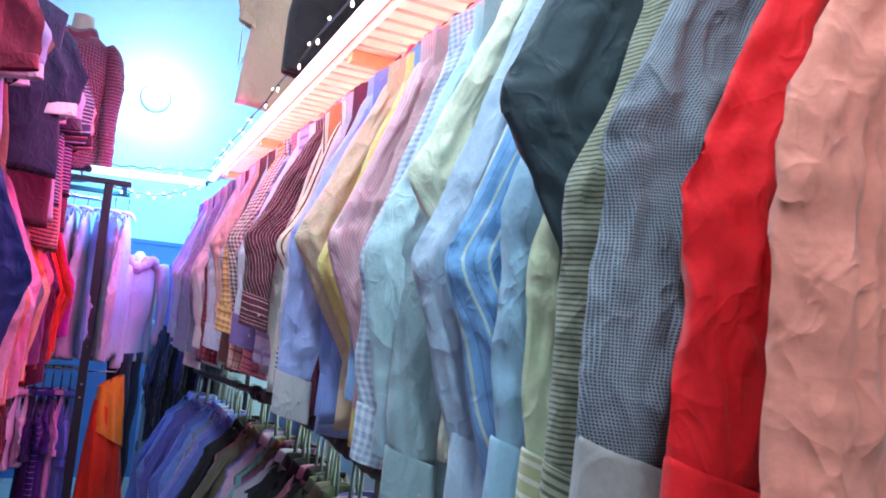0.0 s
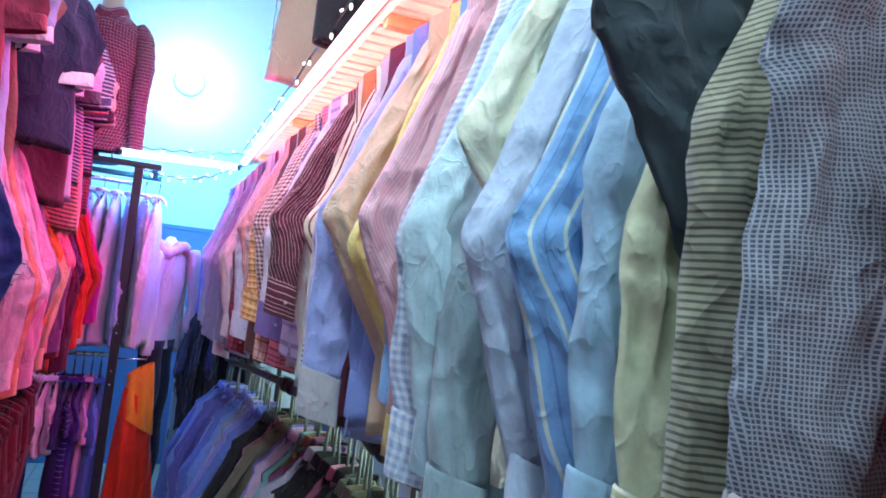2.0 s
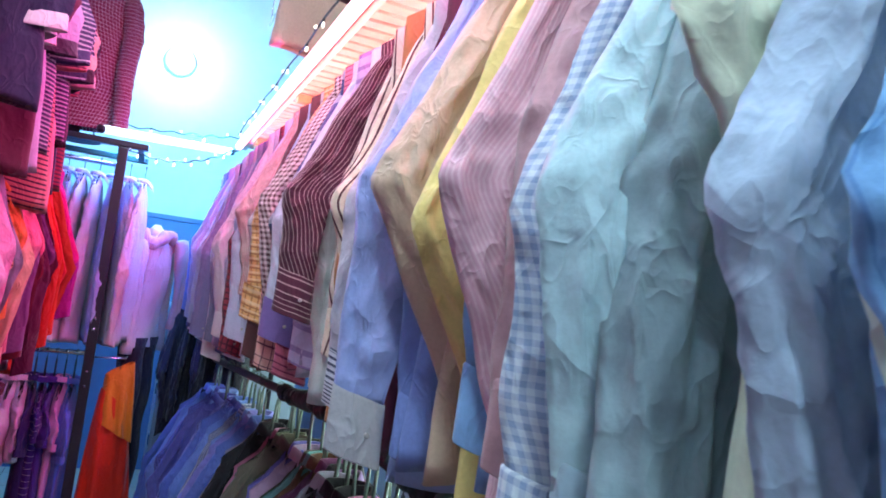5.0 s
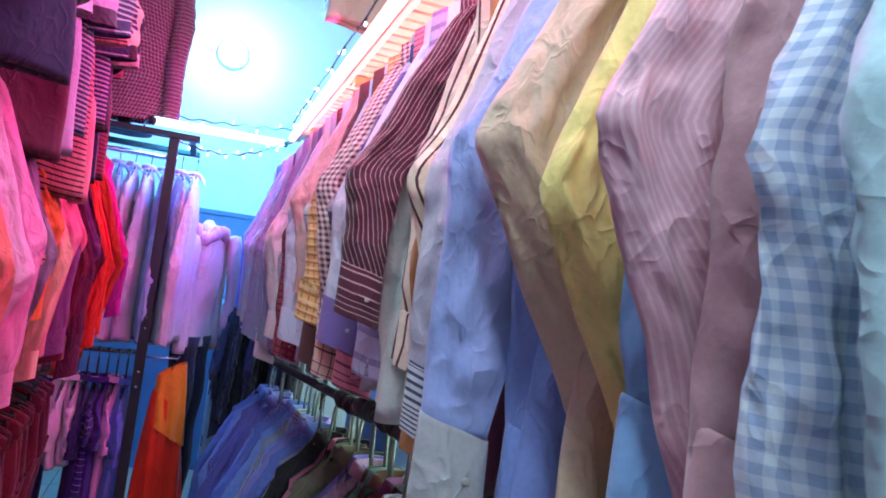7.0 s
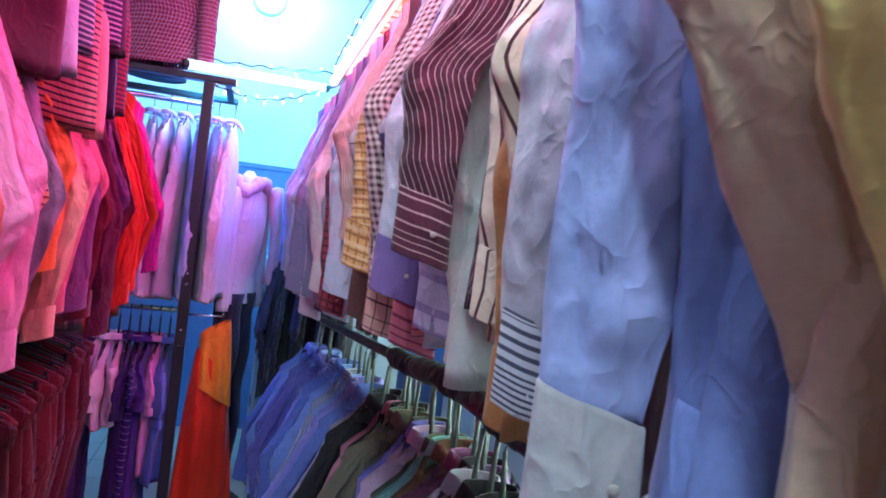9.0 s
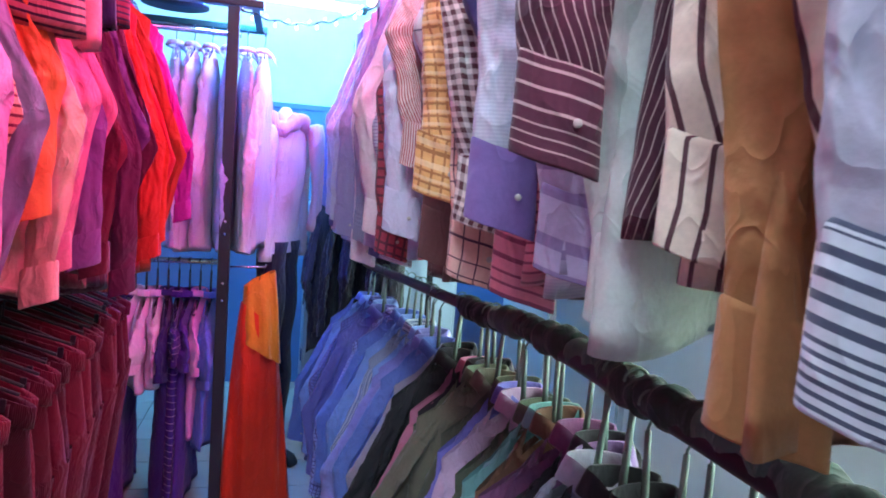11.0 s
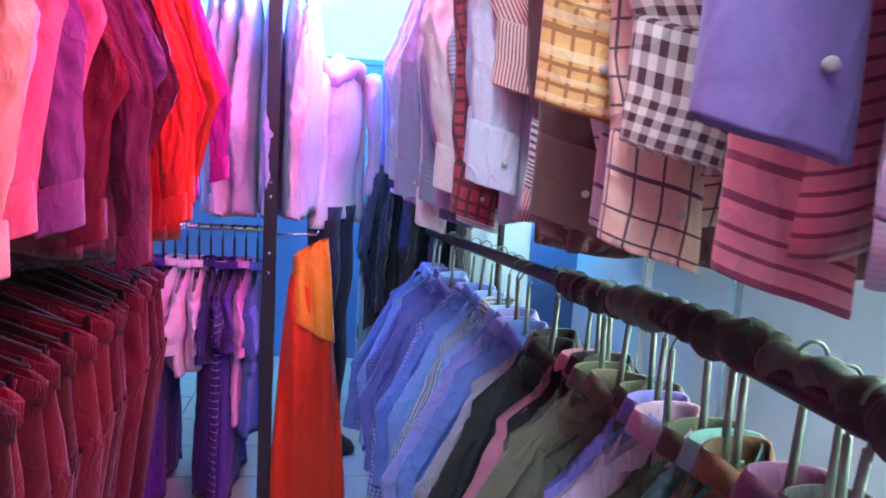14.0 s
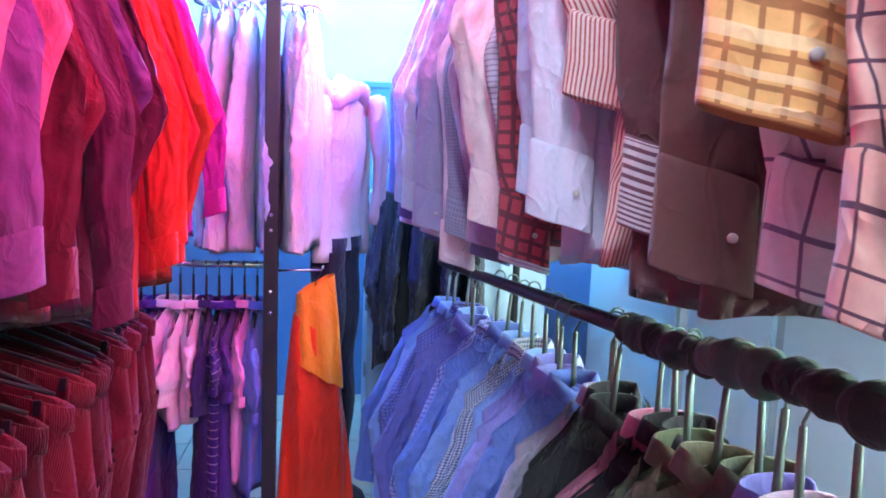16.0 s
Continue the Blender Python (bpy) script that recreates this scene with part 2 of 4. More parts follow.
def sleeve_mesh(parent, mat, rng, side, length=0.56, wide=0.056, wrist=0.040, start=(0.146, -0.156), out=0.105, twist=None, sway=None, cuff=None, cuff_mat=None, puff=0.0, button=False, rows=56, fall=None):
    s = rng.uniform(0, 90)
    twist = rng.uniform(-35, 35) if twist is None else twist
    sway = rng.uniform(-0.006, 0.006) if sway is None else sway
    out = out + rng.uniform(-0.012, 0.014)
    bend = rng.uniform(0.58, 0.70)
    p0 = Vector((side * start[0], 0, start[1]))
    pe = p0 + Vector((side * out, sway * 0.6, -length * bend))
    p3 = p0 + Vector((side * (out * (rng.choice((0.4, 0.6, 0.8, 0.95, 1.05)) if fall is None else fall)), sway, -length))
    cols = 32
    rings, lens, girth = [], [], []

    def spine(v):
        if v < bend:
            return p0.lerp(pe, v / bend)
        return pe.lerp(p3, (v - bend) / (1 - bend))

    # pressed flat: a lens-shaped section with a sharp crease on both edges
    pleats = [(rng.uniform(-0.9, 0.9), rng.uniform(0.0, 0.95), rng.uniform(-1.6, 1.6), rng.uniform(0.05, 0.2), rng.choice((-1, 1)), rng.uniform(0.05, 0.11)) for _ in range(26)]
    lap = rng.uniform(-0.5, 0.5)
    lap_turn = rng.uniform(-0.9, 0.9)
    for i in range(rows):
        v = i / (rows - 1)
        p = (spine(v - 0.012) + spine(v + 0.012) + spine(v)) / 3
        w = wide + (wrist - wide) * v ** 0.9 + puff * math.sin(math.pi * min(1, v * 1.05)) * 0.5
        elbow = math.exp(-((v - bend) / 0.09) ** 2)
        w += 0.007 * elbow
        t = 0.017 + puff * 0.4 + 0.004 * math.sin(v * 5 + s)
        cap = min(1.0, 0.15 + v * 6)
        w *= 0.55 + 0.45 * cap
        t *= cap
        if cuff and v > 0.9:
            w *= 1 - 1.6 * (v - 0.9)
            t *= 1 - 3.5 * (v - 0.9)
        ang = radians(twist * min(1, v * 1.8))
        ax = Vector((math.cos(ang), math.sin(ang), 0))
        ay = Vector((-math.sin(ang), math.cos(ang), 0))
        ring = []
        for k in range(cols):
            g = 4.0 * k / cols
            e = 1 - g if g < 2 else g - 3
            d = (1 if g < 2 else -1) * max(0.0, 1 - e * e) ** (0.8 if puff < 0.004 else 0.55)
            x = w * e
            y = t * d
            flat = y
            y += 0.010 * ripple(x * 12, d * 0.4, v * 3.6, s)
            for pc, pv, ps, pl, sg, pw in pleats:
                h = (e - pc - ps * 2.5 * (v - pv)) / pw
                if abs(h) < 2.5:
                    y += 0.0062 * sg * math.exp(-h * h - ((v - pv) / pl) ** 2)
            # one long fold that laps over itself
            y += 0.010 * math.tanh((e - lap - lap_turn * (v - 0.5)) / 0.07) * math.sin(math.pi * min(1, v * 1.1)) * (1 - abs(e))
            y += 0.0045 * elbow * (1 - abs(math.sin(v * 46 + e * 1.6 + s)) * 2) * (0.4 + 0.6 * abs(e))
            y += 0.003 * (1 - 4 * abs(ripple(x * 34, d * 0.3, v * 17, s + 2)))
            y = flat + (y - flat) * min(1.0, 0.15 + (1 - v) * 9)
            x += 0.007 * ripple(v * 7, e, 0.3, s + 9)
            q = p + ax * x + ay * y
            q.z += 0.035 * (1 - v) ** 3 * -side * e
            ring.append(tuple(q))
        rings.append(ring)
        lens.append(v * length)
        girth.append(4 * w)
    rings.append([tuple(Vector(q).lerp(p3, 0.12) + Vector((0, 0, 0.01))) for q in rings[-1]])
    lens.append(length)
    girth.append(girth[-1])
    sleeve = rings_mesh("sleeve", rings, mat, parent, lens, girth=girth)
    if cuff:
        ang = radians(twist)
        ax, ay = Vector((math.cos(ang), math.sin(ang), 0)), Vector((-math.sin(ang), math.cos(ang), 0))
        ring_at = []
        for dz, grow in ((0.014, 0.96), (0.012, 1.0), (0.009, 1.01), (-cuff * 0.5, 1.03), (-cuff + 0.002, 1.06), (-cuff, 1.05), (-cuff, 1.01), (-cuff * 0.4, 0.98)):
            ring = []
            for k in range(cols):
                g = 2 * math.pi * k / cols
                c, d = math.cos(g), math.sin(g)
                x = (wrist - 0.003) * grow * math.copysign(abs(c) ** 0.8, c)
                y = 0.0165 * grow * math.copysign(abs(d) ** 0.6, d) + 0.005 * ripple(c * 1.5, d, dz * 20, s)
                ring.append(tuple(p3 + ax * x + ay * y + Vector((0, 0, dz + 0.010 * c * side))))
            ring_at.append(ring)
        cuff_ob = rings_mesh("cuff", ring_at, cuff_mat or mat, parent, [0, 0.002, 0.008, cuff * 0.5, cuff, cuff, cuff, cuff])
        if button:
            b = p3 - ay * 0.0175 + ax * wrist * 0.45 * -side + Vector((0, 0, -cuff * 0.5))
            v, f = tube_data([b, b - ay * 0.002, b - ay * 0.0026], [0.0036, 0.0036, 0.0024], 10)
            mesh_ob("button", v, f, BUTTON, cuff_ob)
    return sleeve


def collar_mesh(parent, mat, rng, r=0.054, depth=0.034, z=-0.088, rise=0.036):
    cols = 26
    prof = ((0.0, 0.92, -0.012), (0.4, 0.96, 0.0), (1.0, 0.98, 0.0), (1.06, 1.04, 0.0), (0.7, 1.14, 0.0), (0.0, 1.3, 0.0), (-0.08, 1.27, 0.0), (0.3, 1.12, 0.0))
    rings = []
    for h, g, _ in prof:
        ring = []
        for k in range(cols):
            w = 2 * math.pi * k / cols
            front = max(0.0, -math.sin(w)) ** 4
            drop = 0.030 * front
            ring.append((r * g * math.cos(w), depth * g * math.sin(w) - 0.01 * front, z + rise * h - drop - (0.014 * front if g > 1.1 else 0)))
        rings.append(ring)
    return rings_mesh("collar", rings, mat, parent, [0.01 * i for i in range(len(prof))])


def hanger_mesh(parent, mat, half=0.185, z=-0.105, slope=0.07, drop=0.0):
    hook = [(0.0, 0.0, z + 0.012), (0.0, 0.0, drop - 0.045), (0.006, 0.0, drop - 0.034)]
    for i in range(11):
        w = radians(-60 + 24 * i)
        hook.append((0.017 * math.cos(w) + 0.0, 0.0, drop - 0.013 + 0.019 * math.sin(w)))
    pieces = [tube_data(hook, 0.0022, 6)]
    if drop:
        pieces.append(tube_data([(0, 0, z), (0, 0, drop - 0.05)], [0.006, 0.0045], 8))
    arm = [(half * t, 0, z - slope * abs(t) ** 1.15 + 0.004 * math.cos(t * 3)) for t in [-1 + i / 8 for i in range(17)]]
    pieces.append(tube_data(arm, [0.006 + 0.004 * abs(p[0]) / half for p in arm], 8))
    return joined("hanger", pieces, mat, parent)


def placket_mesh(parent, mat, length, thick, neck=0.085):
    rings = []
    for i in range(20):
        v = i / 19
        z = -neck - 0.03 - (length - 0.05) * v
        y = -(thick + 0.012 + 0.005 * math.sin(v * 9))
        rings.append([(-0.016, y + 0.003, z), (0.016, y + 0.003, z), (0.016, y, z), (-0.016, y, z)])
    return rings_mesh("placket", rings, mat, parent, [i * 0.03 for i in range(20)])


def shirt(m, mat, label, group, seed, kind="shirt", length=0.74, sleeve=0.56, cuff_mat=None, cuff=0.065, hanger=BLACK_PLASTIC, thick=0.024, size=1.0, drop=0.0, twist=None, sway=None, collar=True, wide=0.045, collar_mat=None, out=0.095, lift=0.0, fall=None):
    rng = random.Random(seed)
    ob = empty(kind, m @ Matrix.Scale(size, 4), label, kind.replace("_", " "), group)
    body_mesh("body", ob, mat, rng, length, half=0.165, hem=0.20, thick=thick, slope=0.10, neck=0.085 - lift)
    for side in (-1, 1):
        sleeve_mesh(ob, mat, rng, side, sleeve, wide=wide, wrist=0.037, cuff=cuff, cuff_mat=cuff_mat, twist=twist, sway=sway, button=True, out=out + 0.048, start=(0.092, -0.120 + lift), fall=fall)
    if collar:
        collar_mesh(ob, collar_mat or mat, rng, r=0.047, depth=0.024, z=-0.092 + lift, rise=0.030)
    hanger_mesh(ob, hanger, half=0.13, z=-0.112 + lift, slope=0.085, drop=drop)
    return ob


def sweater(m, mat, label, group, seed, kind="sweater", length=0.66, sleeve=0.58, size=1.0, twist=None, puff=0.003, hanger=BLACK_PLASTIC, wide=0.040):
    rng = random.Random(seed)
    ob = empty(kind, m @ Matrix.Scale(size, 4), label, kind.replace("_", " "), group)
    body_mesh("body", ob, mat, rng, length, half=0.175, hem=0.20, thick=0.034, slope=0.10)
    for side in (-1, 1):
        sleeve_mesh(ob, mat, rng, side, sleeve, wide=wide, wrist=0.031, puff=puff, cuff=0.05, twist=twist, start=(0.108, -0.13), out=0.135)
    collar_mesh(ob, mat, rng, rise=0.02)
    hanger_mesh(ob, hanger, half=0.13, z=-0.112, slope=0.08)
    return ob


def tee(m, mat, label, group, seed, kind="polo_shirt", length=0.68, trim=None, size=1.0, hanger=BLACK_PLASTIC, sleeve=0.2, drop=0.0):
    rng = random.Random(seed)
    ob = empty(kind, m @ Matrix.Scale(size, 4), label, kind.replace("_", " "), group)
    body_mesh("body", ob, mat, rng, length, thick=0.032)
    for side in (-1, 1):
        sleeve_mesh(ob, mat, rng, side, sleeve, wide=0.07, wrist=0.076, out=0.055, cuff=0.022, cuff_mat=trim, rows=16)
    collar_mesh(ob, trim or mat, rng, rise=0.024)
    hanger_mesh(ob, hanger, half=0.13, z=-0.112, slope=0.08, drop=drop)
    return ob


def trousers(m, mat, label, group, seed, length=0.98):
    rng = random.Random(seed)
    ob = empty("trousers", m, label, "trousers", group)
    top = -0.10
    s = rng.uniform(0, 50)
    # hips and the two legs hanging from them
    cols, lean = 30, 0.055
    rings, lens = [], []
    for i in range(12):
        v = i / 11
        rings.append([((0.185 + 0.03 * v) * math.copysign(abs(math.cos(w)) ** 0.8, math.cos(w)), (0.022 + 0.014 * v) * math.copysign(abs(math.sin(w)) ** 0.7, math.sin(w)) + 0.012 * ripple(math.cos(w) * 2, math.sin(w), v * 2, s), top - 0.04 - 0.24 * v - lean * (1 - v) * math.cos(w)) for w in [2 * math.pi * k / cols for k in range(cols)]])
        lens.append(0.24 * v)
    rings_mesh("seat", rings, mat, ob, lens)
    for side in (-1, 1):
        rings, lens = [], []
        for i in range(18):
            v = i / 17
            a = 0.112 - 0.025 * v
            rings.append([(side * (0.106 - 0.01 * v) + a * math.copysign(abs(math.cos(w)) ** 0.8, math.cos(w)), (0.036 - 0.006 * v) * math.copysign(abs(math.sin(w)) ** 0.7, math.sin(w)) + 0.012 * ripple(math.cos(w) * 2 + side, math.sin(w), v * 5, s), top - 0.26 - (length - 0.26) * v) for w in [2 * math.pi * k / 20 for k in range(20)]])
            lens.append(0.26 + (length - 0.26) * v)
        rings_mesh("trouser_leg", rings, mat, ob, lens)
    rings = []
    for dz, g in ((-0.045, 0.98), (-0.042, 1.03), (0.0, 1.03), (0.004, 1.0), (0.0, 0.93), (-0.04, 0.9)):
        rings.append([(0.188 * g * math.copysign(abs(math.cos(w)) ** 0.85, math.cos(w)), 0.026 * (g if g > 0.95 else 0.8) * math.copysign(abs(math.sin(w)) ** 0.7, math.sin(w)) + 0.006 * ripple(math.cos(w) * 2, math.sin(w), 0, s), top + dz - lean * math.cos(w)) for w in [2 * math.pi * k / cols for k in range(cols)]])
    rings_mesh("waistband", rings, mat, ob, [0, 0.003, 0.045, 0.05, 0.054, 0.09])
    for x in (-0.15, -0.06, 0.06, 0.15):
        z = top - lean * x / 0.19
        tube("belt_loop", [(x, -0.030, z - 0.048), (x, -0.035, z - 0.03), (x, -0.035, z - 0.012), (x, -0.028, z + 0.002)], 0.004, mat, ob, 5)
    hook = [(0, 0, -0.085), (0, 0, -0.04)] + [(0.017 * math.cos(radians(-60 + 24 * i)), 0, -0.013 + 0.019 * math.sin(radians(-60 + 24 * i))) for i in range(11)]
    bar = tube_data([(-0.16, 0, -0.05), (0, 0, -0.085), (0.16, 0, -0.13)], 0.004, 6)
    joined("hanger", [tube_data(hook, 0.0022, 6), bar], BLACK_PLASTIC, ob)
    for x in (-0.14, 0.14):
        box("clip", (x - 0.007, -0.034, -0.120 - 0.27 * x), (x + 0.007, -0.028, -0.092 - 0.27 * x), BLACK_STEEL, ob, 0.003)
    return ob


# ---- the setting ----
def structure(ob, label, category):
    return tagged(ob, label, category, kind="structure")


structure(box("floor_base", (-1.7, -2.2, -0.12), (1.9, 6.5, -0.006), JOINT, None, 0), "dark joints of a worn tiled shop floor", "floor")
structure(box("wall_north", (-1.7, 6.2, 0), (1.9, 6.4, 4.2), WALL, None, 0), "plain light plaster wall under blue light", "wall")
structure(box("wall_south", (-1.7, -2.2, 0), (1.9, -2.0, 4.2), WALL, None, 0), "plain light plaster wall", "wall")
structure(box("wall_west", (-1.7, -2.0, 0), (-1.5, 6.2, 4.2), WALL, None, 0), "plain light plaster side wall", "wall")
structure(box("wall_east", (1.7, -2.0, 0), (1.9, 6.2, 4.2), WALL, None, 0), "plain light plaster side wall behind the racks", "wall")
structure(box("ceiling", (-1.7, -2.2, 4.2), (1.9, 6.4, 4.35), WALL, None, 0), "plain light ceiling", "ceiling")
structure(box("wall_panel", (-1.5, 6.13, 0), (1.7, 6.197, 1.87), WALL_BLUE, None, 0.006), "dark blue painted board along the end wall", "wall panel")
structure(box("trim", (-1.5, 6.11, 1.85), (1.7, 6.195, 1.885), WALL_BLUE, None, 0.004), "blue top edge of the wall board", "trim")

# racks
RAIL_L = -0.48


def rail_x(y):
    """The upper rail runs slightly askew to the aisle."""
    return 0.645 - 0.019 * y


def low_x(y):
    """The lower rail bends towards the aisle at its far end."""
    return 0.60 - 0.045 * max(0.0, y - 2.4)


def low_z(y):
    return 1.175 - 0.065 * max(0.0, y - 2.4)


rack = empty("clothes_rack", Matrix(), "long two-tier steel clothes rack with black rails", "clothes rack")
tube("upper_rail", [(rail_x(-0.9), -0.9, 2.19), (rail_x(4.85), 4.85, 2.19)], 0.0125, STEEL, rack, 12)
tube("lower_rail", [(low_x(yy), yy, low_z(yy)) for yy in (-0.9, 1.0, 2.6, 3.1, 3.7, 4.3, 4.6)], 0.016, BLACK_STEEL, rack, 12)
for y in (-0.85, 1.0, 4.82):
    tube("post", [(0.86, y, 0), (0.86, y, 2.25)], 0.016, BLACK_STEEL, rack, 10)
    tube("bracket", [(0.86, y, 2.2), (0.72, y, 2.22), (rail_x(y), y, 2.20)], 0.008, BLACK_STEEL, rack)
    tube("bracket", [(0.86, y, 1.16), (low_x(y), y, low_z(y))], 0.008, BLACK_STEEL, rack)

shelf = empty("slatted_shelf", Matrix(), "slatted wooden shelf over the shirts, lit red", "shelf")
box("front_edge", (0.49, -0.9, 2.255), (0.52, 4.82, 2.315), SLAT, shelf)
box("back_edge", (1.0, -0.9, 2.255), (1.03, 4.82, 2.315), SLAT, shelf)
y = -0.86
while y < 4.78:
    box("slat", (0.522, y, 2.27), (0.998, y + 0.05, 2.29), SLAT, shelf, 0.003)
    y += 0.072
for y in (1.9, 3.3, 4.4):
    box("bearer", (0.522, y, 2.235), (0.998, y + 0.04, 2.268), SHELF_WOOD, shelf)

rack_l = empty("clothes_rack", Matrix(), "tall black steel clothes rack with two rails", "clothes rack")
tube("upper_rail", [(RAIL_L, -0.9, 2.02), (RAIL_L, 4.28, 2.02)], 0.0125, STEEL, rack_l, 12)
tube("lower_rail", [(-0.54, -0.9, 1.09), (-0.54, 4.28, 1.09)], 0.0125, BLACK_STEEL, rack_l, 12)
for y in (-0.85, 1.5):
    tube("post", [(-0.9, y, 0), (-0.9, y, 2.2)], 0.016, BLACK_STEEL, rack_l, 10)
    tube("bracket", [(-0.9, y, 2.1), (RAIL_L, y, 2.02)], 0.008, BLACK_STEEL, rack_l)
    tube("bracket", [(-0.9, y, 1.1), (-0.54, y, 1.09)], 0.008, BLACK_STEEL, rack_l)

end_rack = empty("clothes_rack", Matrix(), "black square-post rack across the aisle's end", "clothes rack")
box("post", (-0.135, 4.24, 0), (-0.09, 4.285, 2.06), BLACK_STEEL, end_rack, 0.004)
box("post", (-1.2, 4.24, 0), (-1.155, 4.285, 2.06), BLACK_STEEL, end_rack, 0.004)
for z in (1.03, 2.0):
    tube("rail", [(-1.2, 4.44 if z < 1.5 else 4.52, z), (-0.1, 4.44 if z < 1.5 else 4.52, z)], 0.012, STEEL, end_rack, 10)
    tube("bracket", [(-0.112, 4.26, z), (-0.112, 4.46 if z < 1.5 else 4.54, z)], 0.010, BLACK_STEEL, end_rack)
    tube("bracket", [(-1.178, 4.26, z), (-1.178, 4.46 if z < 1.5 else 4.54, z)], 0.010, BLACK_STEEL, end_rack)
box("top_bar", (-1.2, 4.235, 2.062), (0.0, 4.29, 2.09), BLACK_STEEL, end_rack, 0.004)
box("top_bar", (-1.2, 4.75, 2.062), (0.0, 4.80, 2.09), BLACK_STEEL, end_rack, 0.004)
for x in (-0.6, -0.05):
    box("cross_bar", (x, 4.292, 2.066), (x + 0.03, 4.748, 2.088), BLACK_STEEL, end_rack, 0.003)
for z in (0.9, 0.97, 1.17, 1.22):
    tube("bolt", [(-0.112, 4.242, z), (-0.112, 4.236, z)], 0.006, STEEL, end_rack)

# lamps
led = empty("red_tube_lamp", Matrix(), "glowing red tube lamp along the shelf's edge", "tube lamp")
tube("tube", [(0.47, -0.5, 2.262), (0.47, 4.76, 2.262)], 0.021, RED_GLOW, led, 12)
box("mount", (0.4865, -0.5, 2.25), (0.4895, 4.8, 2.29), BLACK_PLASTIC, led, 0.002)
led2 = empty("blue_tube_lamp", Matrix(), "glowing pale blue tube lamp across the aisle's end", "tube lamp")
tube("tube", [(-0.22, 4.36, 2.145), (0.42, 4.78, 2.225)], 0.021, BLUE_GLOW, led2, 12)
for p in ((-0.23, 4.353, 2.144), (0.43, 4.787, 2.226)):
    tube("end_cap", [(p[0] - 0.012, p[1] - 0.008, p[2]), (p[0] + 0.014, p[1] + 0.009, p[2])], 0.019, BLACK_PLASTIC, led2, 12)
tube("cable", [(0.44, 4.79, 2.226), (0.47, 4.80, 2.24), (0.50, 4.80, 2.26)], 0.004, BLACK_PLASTIC, led2)
tube("cable", [(-0.24, 4.35, 2.144), (-0.26, 4.32, 2.12), (-0.25, 4.27, 2.09)], 0.004, BLACK_PLASTIC, led2)

lamp = empty("round_lamp", pose(0.09, 6.17, 3.06), "round glowing lamp on the end wall", "lamp")
v, f = tube_data([(0, 0.03, 0), (0, 0.0, 0), (0, -0.03, 0), (0, -0.035, 0)], [0.11, 0.115, 0.10, 0.03], 28)
mesh_ob("base_ring", v, f, SKIN_PLASTIC, lamp)
v, f = tube_data([(0, -0.036, 0), (0, -0.06, 0), (0, -0.075, 0), (0, -0.08, 0)], [0.085, 0.08, 0.05, 0.01], 24)
mesh_ob("diffuser", v, f, LAMP_GLOW, lamp)
for k in range(3):
    ceiling_lamp = empty("tube_lamp", pose(-0.12, -0.9 + 1.3 * k, 2.84, 0, 0, 90), "white ceiling tube lamp on a metal batten", "tube lamp", "ceiling tubes")
    box("batten", (-0.64, -0.03, 0.0), (0.64, 0.03, 0.05), STEEL, ceiling_lamp)
    tube("tube", [(-0.6, 0, -0.02), (0.6, 0, -0.02)], 0.013, LAMP_GLOW, ceiling_lamp, 10)
    for x in (-0.5, 0.5):
        tube("suspension_rod", [(x, 0, 0.05), (x, 0, 1.36)], 0.004, STEEL, ceiling_lamp)


def fairy_string(a, b, sag, count, label):
    ob = empty("fairy_lights", Matrix(), label, "fairy lights")
    a, b = Vector(a), Vector(b)
    pts = []
    for i in range(33):
        t = i / 32
        p = a.lerp(b, t)
        p.z -= sag * 4 * t * (1 - t) + 0.006 * math.sin(t * 40)
        pts.append(p)
    tube("wire", pts, 0.0035, BLACK_PLASTIC, ob, 6)
    for i in range(count):
        p = pts[int((i + 0.5) / count * 32)]
        d = Vector((0, 0, -1 if i % 2 else 0.7))
        v, f = tube_data([p, p + d * 0.012], 0.0045, 6)
        mesh_ob("bulb_socket", v, f, BLACK_PLASTIC, ob)
        v, f = tube_data([p + d * 0.012, p + d * 0.018, p + d * 0.026, p + d * 0.030], [0.0025, 0.0045, 0.004, 0.001], 8)
        mesh_ob("fairy_bulb", v, f, FAIRY_GLOW, ob)
    return ob


fairy_string((-0.1, 4.26, 2.06), (0.46, 4.78, 2.25), 0.075, 13, "drooping string of small fairy lights on dark wire")
fairy_string((-0.2, 4.4, 2.19), (0.48, 4.80, 2.32), 0.012, 5, "taut string of small fairy lights on dark wire")
fairy_string((0.455, 1.0, 2.335), (0.455, 4.75, 2.335), 0.0, 26, "string of fairy lights along the shelf edge")

# end cabinet and door
cab = empty("metal_cabinet", pose(0.46, 5.02, 0), "blue-grey enamelled metal cabinet beyond the shirts", "cabinet")
box("body", (-0.22, 0, 0.04), (0.6, 0.45, 1.28), BLUE_STEEL, cab, 0.012)
box("door", (-0.21, -0.018, 0.08), (0.15, -0.002, 1.25), BLUE_STEEL, cab, 0.006)
box("door", (0.16, -0.018, 0.08), (0.58, -0.002, 1.25), BLUE_STEEL, cab, 0.006)
box("handle", (0.105, -0.03, 0.62), (0.125, -0.0185, 0.76), STEEL, cab, 0.003)
box("plinth", (-0.2, 0.02, 0.0), (0.58, 0.43, 0.039), BLACK_STEEL, cab, 0.002)
for z in (0.45, 0.75, 1.05):
    box("hinge", (-0.228, -0.014, z), (-0.2205, 0.03, z + 0.06), STEEL, cab, 0.002)


# ---- shirts on the upper rail ----
UP = "shirts on the upper rail"
C = cloth
